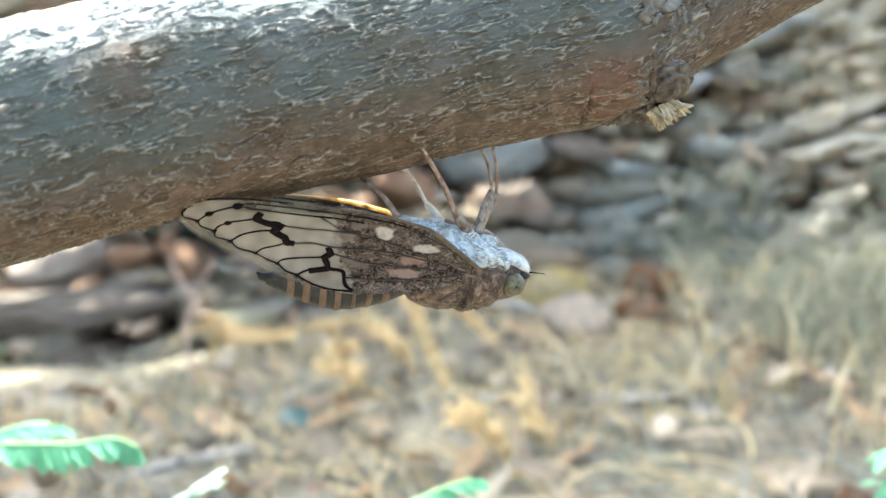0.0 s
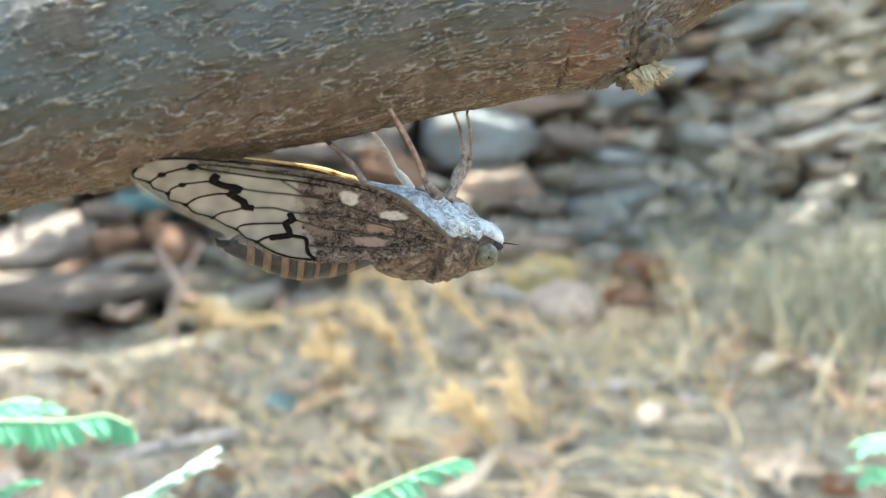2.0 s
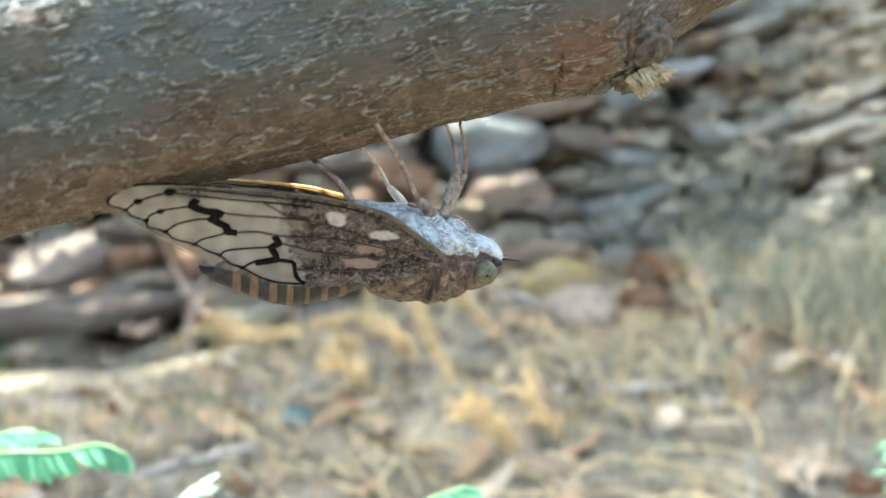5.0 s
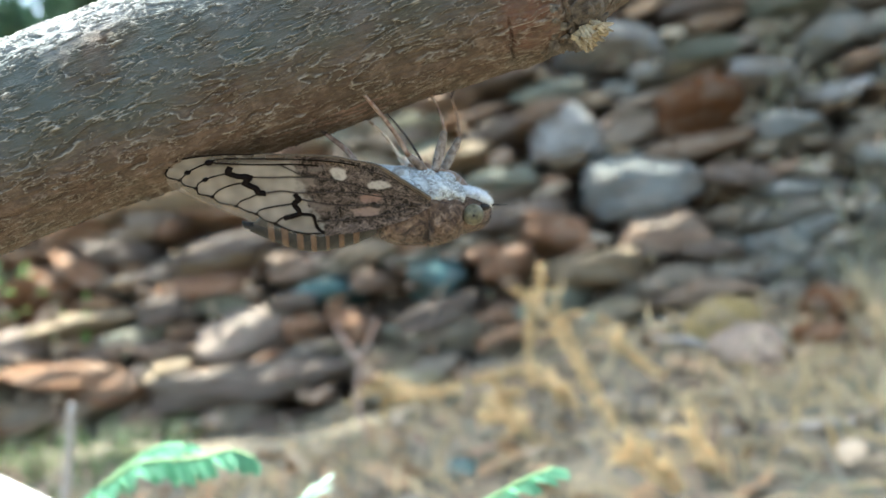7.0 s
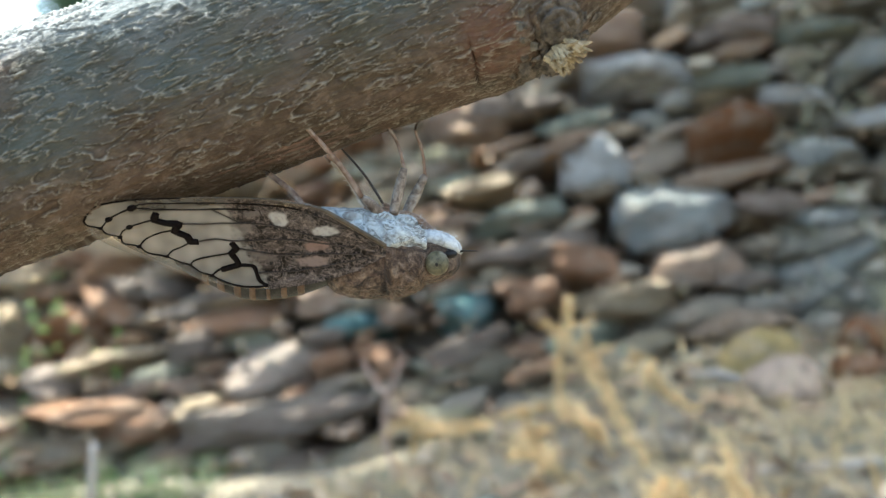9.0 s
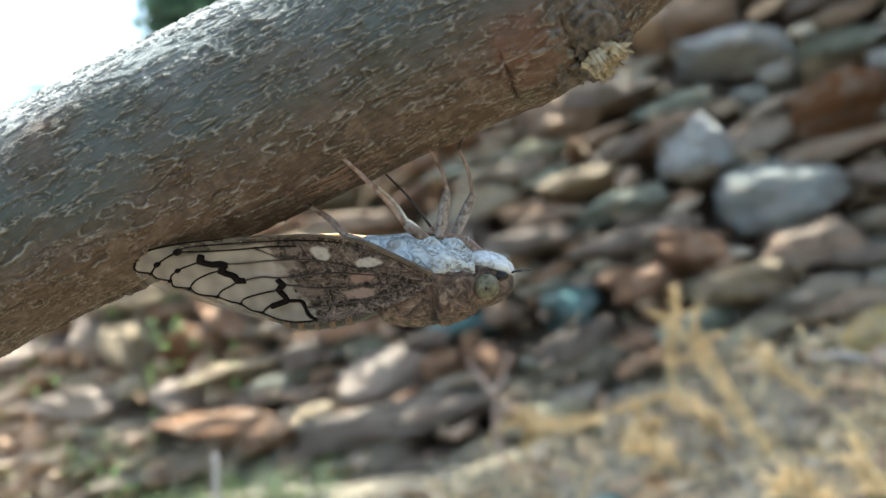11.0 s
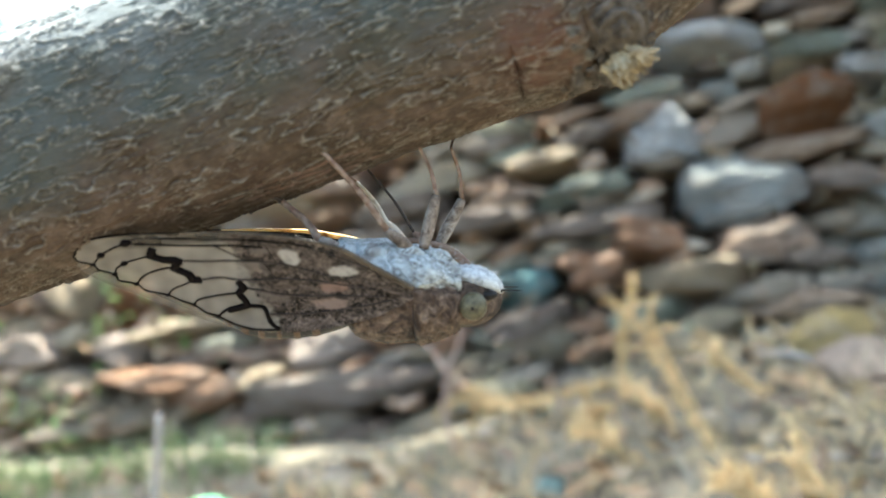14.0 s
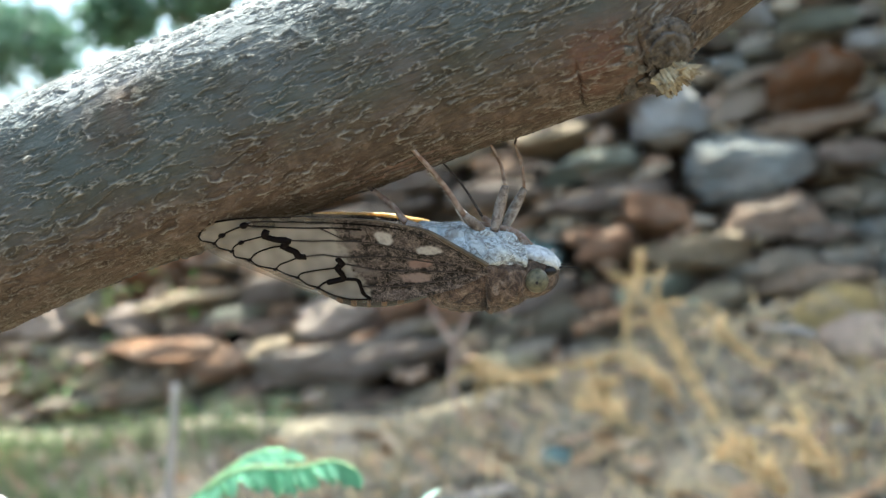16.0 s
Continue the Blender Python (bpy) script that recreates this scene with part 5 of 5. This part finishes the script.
def stick(line, radius, label, material, category="twig"):
    bm = bmesh.new()
    pts = [Vector(p) for p in spline(line, 6)]
    o = pts[-1].copy()
    tube(bm, [p - o for p in pts], [radius * (0.6 + 0.5 * i / len(pts)) for i in range(len(pts))], 10, 0.15)
    ob = mesh_object("twig", bm, material)
    ob.location = o
    tagged(ob, label, category)
    return ob


PINK_TWIG = plain("pinkish_twig", (0.28, 0.18, 0.13), (0.48, 0.33, 0.25), 80, 0.7, 0.4, 0.002)
fork = stick([(-0.386, 1.419, 0.285), (-0.427, 1.419, 0.209), (-0.441, 1.419, 0.141), (-0.429, 1.419, 0.03)], 0.0036, "forked pinkish dry twig standing in the soil", PINK_TWIG)
bm = bmesh.new()
tube(bm, [Vector(p) - fork.location for p in spline([(-0.462, 1.41, 0.285), (-0.447, 1.415, 0.25), (-0.426, 1.419, 0.212)], 5)], [0.0028 + 0.0001 * i for i in range(11)], 8)
part("side_twig", bm, PINK_TWIG, fork)
stick([(0.094, 1.64, 0.165), (0.162, 1.64, 0.155), (0.22, 1.64, 0.122)], 0.007, "grey dead twig lying on the soil", TWIG)
stick([(0.045, 1.073, 0.150), (0.228, 1.073, 0.152), (0.314, 1.073, 0.152), (0.415, 1.073, 0.138)], 0.006, "long thin grey twig lying across the soil", TWIG)
stick([(-0.233, 0.987, 0.118), (-0.329, 0.987, 0.098), (-0.404, 0.987, 0.074)], 0.006, "pale grey twig lying on the soil", TWIG)
stick([(-0.560, 0.80, 0.312), (-0.572, 0.80, 0.255), (-0.592, 0.80, 0.18), (-0.62, 0.80, 0.05)], 0.0062, "upright pale grey dry stem", TWIG, "stem")
# a second branch, sunlit, below the first
PALE_BARK = plain("pale_bark", (0.13, 0.12, 0.105), (0.50, 0.475, 0.43), 800, 0.7, 1.0, 0.0010, 7)
bm = bmesh.new()
way = Vector((1, 0.36, -0.79)).normalized()
o = Vector((-0.03, 0.122, 0.4046))
pts = [o + way * s for s in [-0.30 + 0.02 * i for i in range(36)]]
tube(bm, pts, [0.0085 if i < 20 else 0.0085 - 0.0002 * (i - 20) for i in range(36)], 48, 0.06)
low_branch = mesh_object("branch", bm, PALE_BARK)
tagged(low_branch, "pale sunlit branch leaning down to the soil", "branch")


# ---- feathery green leaves ----
LEAF = leaf_material("feathery_leaf", (0.045, 0.125, 0.075), (0.12, 0.25, 0.165), (0.18, 0.42, 0.25), 300, 0.45)
RACHIS = plain("leaf_stalk", (0.12, 0.21, 0.09), (0.22, 0.33, 0.16), 500, 0.5)


def leaflet_mesh(material):
    """One long leaflet with a fold along the middle."""
    bm = bmesh.new()
    rows = []
    for i in range(9):
        t = i / 8
        w = 0.17 * math.sin(math.pi * min(1, 0.06 + t * 0.92)) ** 0.6
        z = -0.12 * t * t
        rows.append([Vector((t, -w, z + 0.25 * w)), Vector((t, -w * 0.5, z + 0.08 * w)), Vector((t, 0, z)), Vector((t, w * 0.5, z + 0.08 * w)), Vector((t, w, z + 0.25 * w))])
    grid_mesh(bm, rows, False, False)
    data = bpy.data.meshes.new("leaflet")
    bm.to_mesh(data)
    bm.free()
    data.materials.append(material)
    data.polygons.foreach_set("use_smooth", [True] * len(data.polygons))
    return data


# lighter copy of the leaf green, for one spray that looks overexposed
OVERLIT_LEAF = leaf_material("overlit_leaf", (0.24, 0.36, 0.29), (0.40, 0.54, 0.45), (0.44, 0.58, 0.47), 300, 0.4)
LEAFLET, OVERLIT_LEAFLET = leaflet_mesh(LEAF), leaflet_mesh(OVERLIT_LEAF)


def feather(plant, line, size, pairs, open_angle=58, droop=-35, seed=0, leaflet=None):
    """A stalk with paired leaflets along it, narrowing to the tip."""
    r = random.Random(seed)
    off = plant.location
    pts = [Vector(p) - off for p in spline(line, 10)]
    bm = bmesh.new()
    tube(bm, pts, [0.0007 - 0.0004 * i / len(pts) for i in range(len(pts))], 8)
    stalk = part("leaf_stalk", bm, RACHIS, plant)
    for i in range(pairs):
        f = 0.12 + 0.88 * i / (pairs - 1)
        k = min(len(pts) - 2, int(f * (len(pts) - 1)))
        p, way = pts[k], (pts[k + 1] - pts[k]).normalized()
        s = size * (0.75 + 0.35 * math.sin(math.pi * min(1, f * 0.8 + 0.15))) * r.uniform(0.9, 1.1)
        for side in (-1, 1):
            lie = way.to_track_quat("X", "Z").to_matrix().to_4x4()
            m = Matrix.Translation(p) @ lie @ pose(0, 0, 0, 0, 0, side * (open_angle - 30 * f * f + r.gauss(0, 5))) @ pose(0, 0, 0, side * -25, -droop + r.gauss(0, 8), 0)
            lay("leaflet", leaflet or LEAFLET, stalk, m @ Matrix.Diagonal((s, s, s, 1)))


def seedling(foot, label, sprays, top):
    """A young feathery plant: a stem from the soil and its leaves."""
    plant = new("seedling")
    plant.location = (foot[0], foot[1], ground_z(*foot))
    tagged(plant, label, "plant", "feathery seedlings")
    bm = bmesh.new()
    z = plant.location.z
    line = [(foot[0], foot[1], z - 0.01), (foot[0] * 0.6 + top[0] * 0.4, foot[1] * 0.6 + top[1] * 0.4, z * 0.45 + top[2] * 0.55), top]
    pts = [Vector(p) - plant.location for p in spline(line, 8)]
    tube(bm, pts, [0.0016 - 0.0006 * i / len(pts) for i in range(len(pts))], 8)
    part("stem", bm, RACHIS, plant)
    for i, (line, size, pairs, angle, droop) in enumerate(sprays):
        feather(plant, [top] + line, size, pairs, angle, droop, i, OVERLIT_LEAFLET if angle < 20 else LEAFLET)
    return plant


seedling_a = seedling((-0.17, 0.23), "green feathery seedling with drooping paired leaflets", [
    ([(-0.109, 0.2, 0.423), (-0.100, 0.2, 0.4245), (-0.088, 0.2, 0.4245), (-0.078, 0.2, 0.426), (-0.0715, 0.2, 0.4235)], 0.0066, 24, 52, -52),
    ([(-0.120, 0.205, 0.418), (-0.108, 0.21, 0.425), (-0.096, 0.21, 0.4255)], 0.008, 14, 50, -20),
    ([(-0.125, 0.195, 0.408), (-0.108, 0.195, 0.407), (-0.096, 0.195, 0.411)], 0.007, 12, 30, -12),
    ([(-0.125, 0.19, 0.402), (-0.108, 0.19, 0.401), (-0.092, 0.19, 0.405)], 0.007, 12, 40, -12),
    ([(-0.10, 0.2, 0.395), (-0.075, 0.2, 0.4035), (-0.064, 0.2, 0.409), (-0.055, 0.2, 0.4145)], 0.0075, 18, 14, -6),
], (-0.132, 0.21, 0.410))
seedling_b = seedling((-0.06, 0.24), "small green feathery seedling with serrated leaf", [
    ([(-0.031, 0.2, 0.3985), (-0.016, 0.2, 0.405), (-0.003, 0.2, 0.411), (0.0045, 0.2, 0.4135)], 0.0062, 20, 46, -42),
], (-0.05, 0.21, 0.395))
seedling_c = seedling((0.20, 0.27), "blurred green feathery seedling", [
    ([(0.175, 0.27, 0.392), (0.162, 0.27, 0.395), (0.147, 0.27, 0.393)], 0.012, 9, 62, -15),
    ([(0.18, 0.27, 0.376), (0.166, 0.27, 0.382), (0.150, 0.27, 0.383)], 0.012, 9, 62, -15),
], (0.19, 0.275, 0.36))


# ---- trees behind the wall ----
CROWN = island_material("tree_leaves", (0.045, 0.095, 0.055), (0.075, 0.150, 0.085), (0.10, 0.185, 0.115), (0.065, 0.125, 0.095), rough=0.5, share=0.35, scale=3)
TRUNK = plain("trunk_bark", (0.06, 0.045, 0.03), (0.20, 0.15, 0.11), 8, 0.9, 0.8, 0.02)


def tree(x, y, height, crowns, leaf, count, seed, label):
    """Trunk with limbs; each crown: centre and half sizes, filled with loose leaves."""
    r = random.Random(seed)
    t = new("tree")
    t.location = (x, y, ground_z(x, y))
    tagged(t, label, "tree", "trees behind the wall")
    z0 = t.location.z
    bm = bmesh.new()
    fork_at = Vector((r.gauss(0, 0.1), r.gauss(0, 0.1), height * 0.45))
    pts = spline([(0, 0, -0.1), (0.06, 0.03, height * 0.2), tuple(fork_at)], 6)
    tube(bm, pts, [height * 0.013 * (1.25 - 0.6 * i / len(pts)) for i in range(len(pts))], 14, 0.15)
    part("trunk", bm, TRUNK, t)
    verts, faces = [], []
    for cx, cy, cz, rx, ry, rz in crowns:
        c = Vector((cx - x, cy - y, cz - z0))
        bm = bmesh.new()
        pts = spline([tuple(fork_at), tuple(fork_at.lerp(c, 0.5) + Vector((0, 0, 0.15))), tuple(c)], 6)
        tube(bm, pts, [height * 0.012 * (1.1 - 0.8 * i / len(pts)) for i in range(len(pts))], 9, 0.1)
        part("limb", bm, TRUNK, t)
        for _ in range(count // 14):
            d = Vector((r.gauss(0, 1), r.gauss(0, 1), r.gauss(0, 1))).normalized() * r.random() ** 0.45
            g = c + Vector((d.x * rx, d.y * ry, d.z * rz))
            for _ in range(14):
                p = g + Vector((r.gauss(0, leaf * 1.8), r.gauss(0, leaf * 1.8), r.gauss(0, leaf * 1.3)))
                m = Matrix.Translation(p) @ pose(0, 0, 0, r.uniform(0, 360), r.uniform(0, 360), r.uniform(0, 360))
                i = len(verts)
                verts += [m @ Vector(q) for q in ((-leaf, 0, 0), (0, -leaf * 0.4, leaf * 0.1), (leaf, 0, 0), (0, leaf * 0.4, leaf * 0.1))]
                faces.append((i, i + 1, i + 2, i + 3))
    data = bpy.data.meshes.new("crown")
    data.from_pydata([tuple(v) for v in verts], [], faces)
    data.materials.append(CROWN)
    ob = new("crown", data)
    ob.parent = t


tree(-4.6, 7.6, 5.0, [(-4.85, 7.4, 3.4, 0.36, 0.34, 0.4), (-4.4, 7.6, 4.3, 0.7, 0.7, 0.7), (-4.0, 7.4, 3.35, 0.6, 0.6, 0.6), (-4.55, 7.4, 2.75, 0.3, 0.3, 0.25), (-5.45, 7.4, 2.6, 0.2, 0.2, 0.2)], 0.08, 1500, 1, "leafy dark green tree standing behind the wall")
tree(-8.2, 9.6, 3.4, [(-8.6, 9.4, 3.3, 0.45, 0.5, 0.5), (-8.1, 9.4, 3.0, 0.35, 0.4, 0.45), (-9.3, 9.4, 3.0, 0.5, 0.5, 0.5)], 0.09, 700, 2, "sparse light green tree behind the wall")
# never in view: added so its crowns dapple the soil with shade
tree(0.2, 4.8, 5.6, [(0.75, 3.8, 4.6, 0.8, 0.5, 0.5), (1.6, 3.9, 4.5, 0.9, 0.5, 0.5), (0.4, 4.7, 5.4, 1.2, 0.6, 0.5), (0.6, 2.5, 3.7, 0.9, 0.3, 0.3), (-0.9, 2.15, 3.6, 0.6, 0.25, 0.3), (-0.9, 2.5, 3.7, 0.7, 0.3, 0.3), (-0.1, 2.15, 3.6, 0.5, 0.4, 0.3), (0.0, 2.7, 3.7, 0.5, 0.3, 0.3), (0.5, 2.1, 3.5, 0.5, 0.4, 0.3), (1.2, 2.4, 3.6, 0.5, 0.4, 0.3)], 0.07, 1500, 3, "unseen leafy tree added to shade the soil before the wall")
fill_wall()


def motions():
    """What moves: the abdomen, drawn up under the wings after a while, and the seedlings in the breeze."""
    rows = [(0.0, 0.0), (6.0, 0.0), (7.0, 1.5), (7.5, 3.2), (8.2, 4.5), (10.3, 10.5), (16.0, 10.5)]
    at = abdomen.location.copy()
    walk(abdomen, [(t, pose(at.x, at.y, at.z, 0, a, 0)) for t, a in rows])
    # sway: seconds, millimetres across and up
    for plant, sway in ((seedling_a, [(0, -3.5, -1), (1.5, 1, 0), (2.5, 2, -1), (5.5, -1, -1), (6.5, -1, -5), (7, -1.5, -2.5), (7.5, -1, -6.5), (8, 0, -6), (9.5, 1, -2), (12, 2, 1), (12.5, 9, -1), (13.5, 3, -1), (14.5, 0, -2), (15, 0, -4), (15.5, 6, -1), (16, 7, 0.5)]),
                        (seedling_b, [(0, 3, 1), (1.5, 4, 3), (2.5, 5, 0), (5.5, 3, -1), (7, 1.5, 0), (7.5, -3, 2), (8, 0, -3), (12, 0.5, 0), (12.5, 1, 1), (16, 1, 0)])):
        o = plant.location.copy()
        walk(plant, [(t, pose(o.x + dx * MM, o.y, o.z + dz * MM)) for t, dx, dz in sway])


motions()
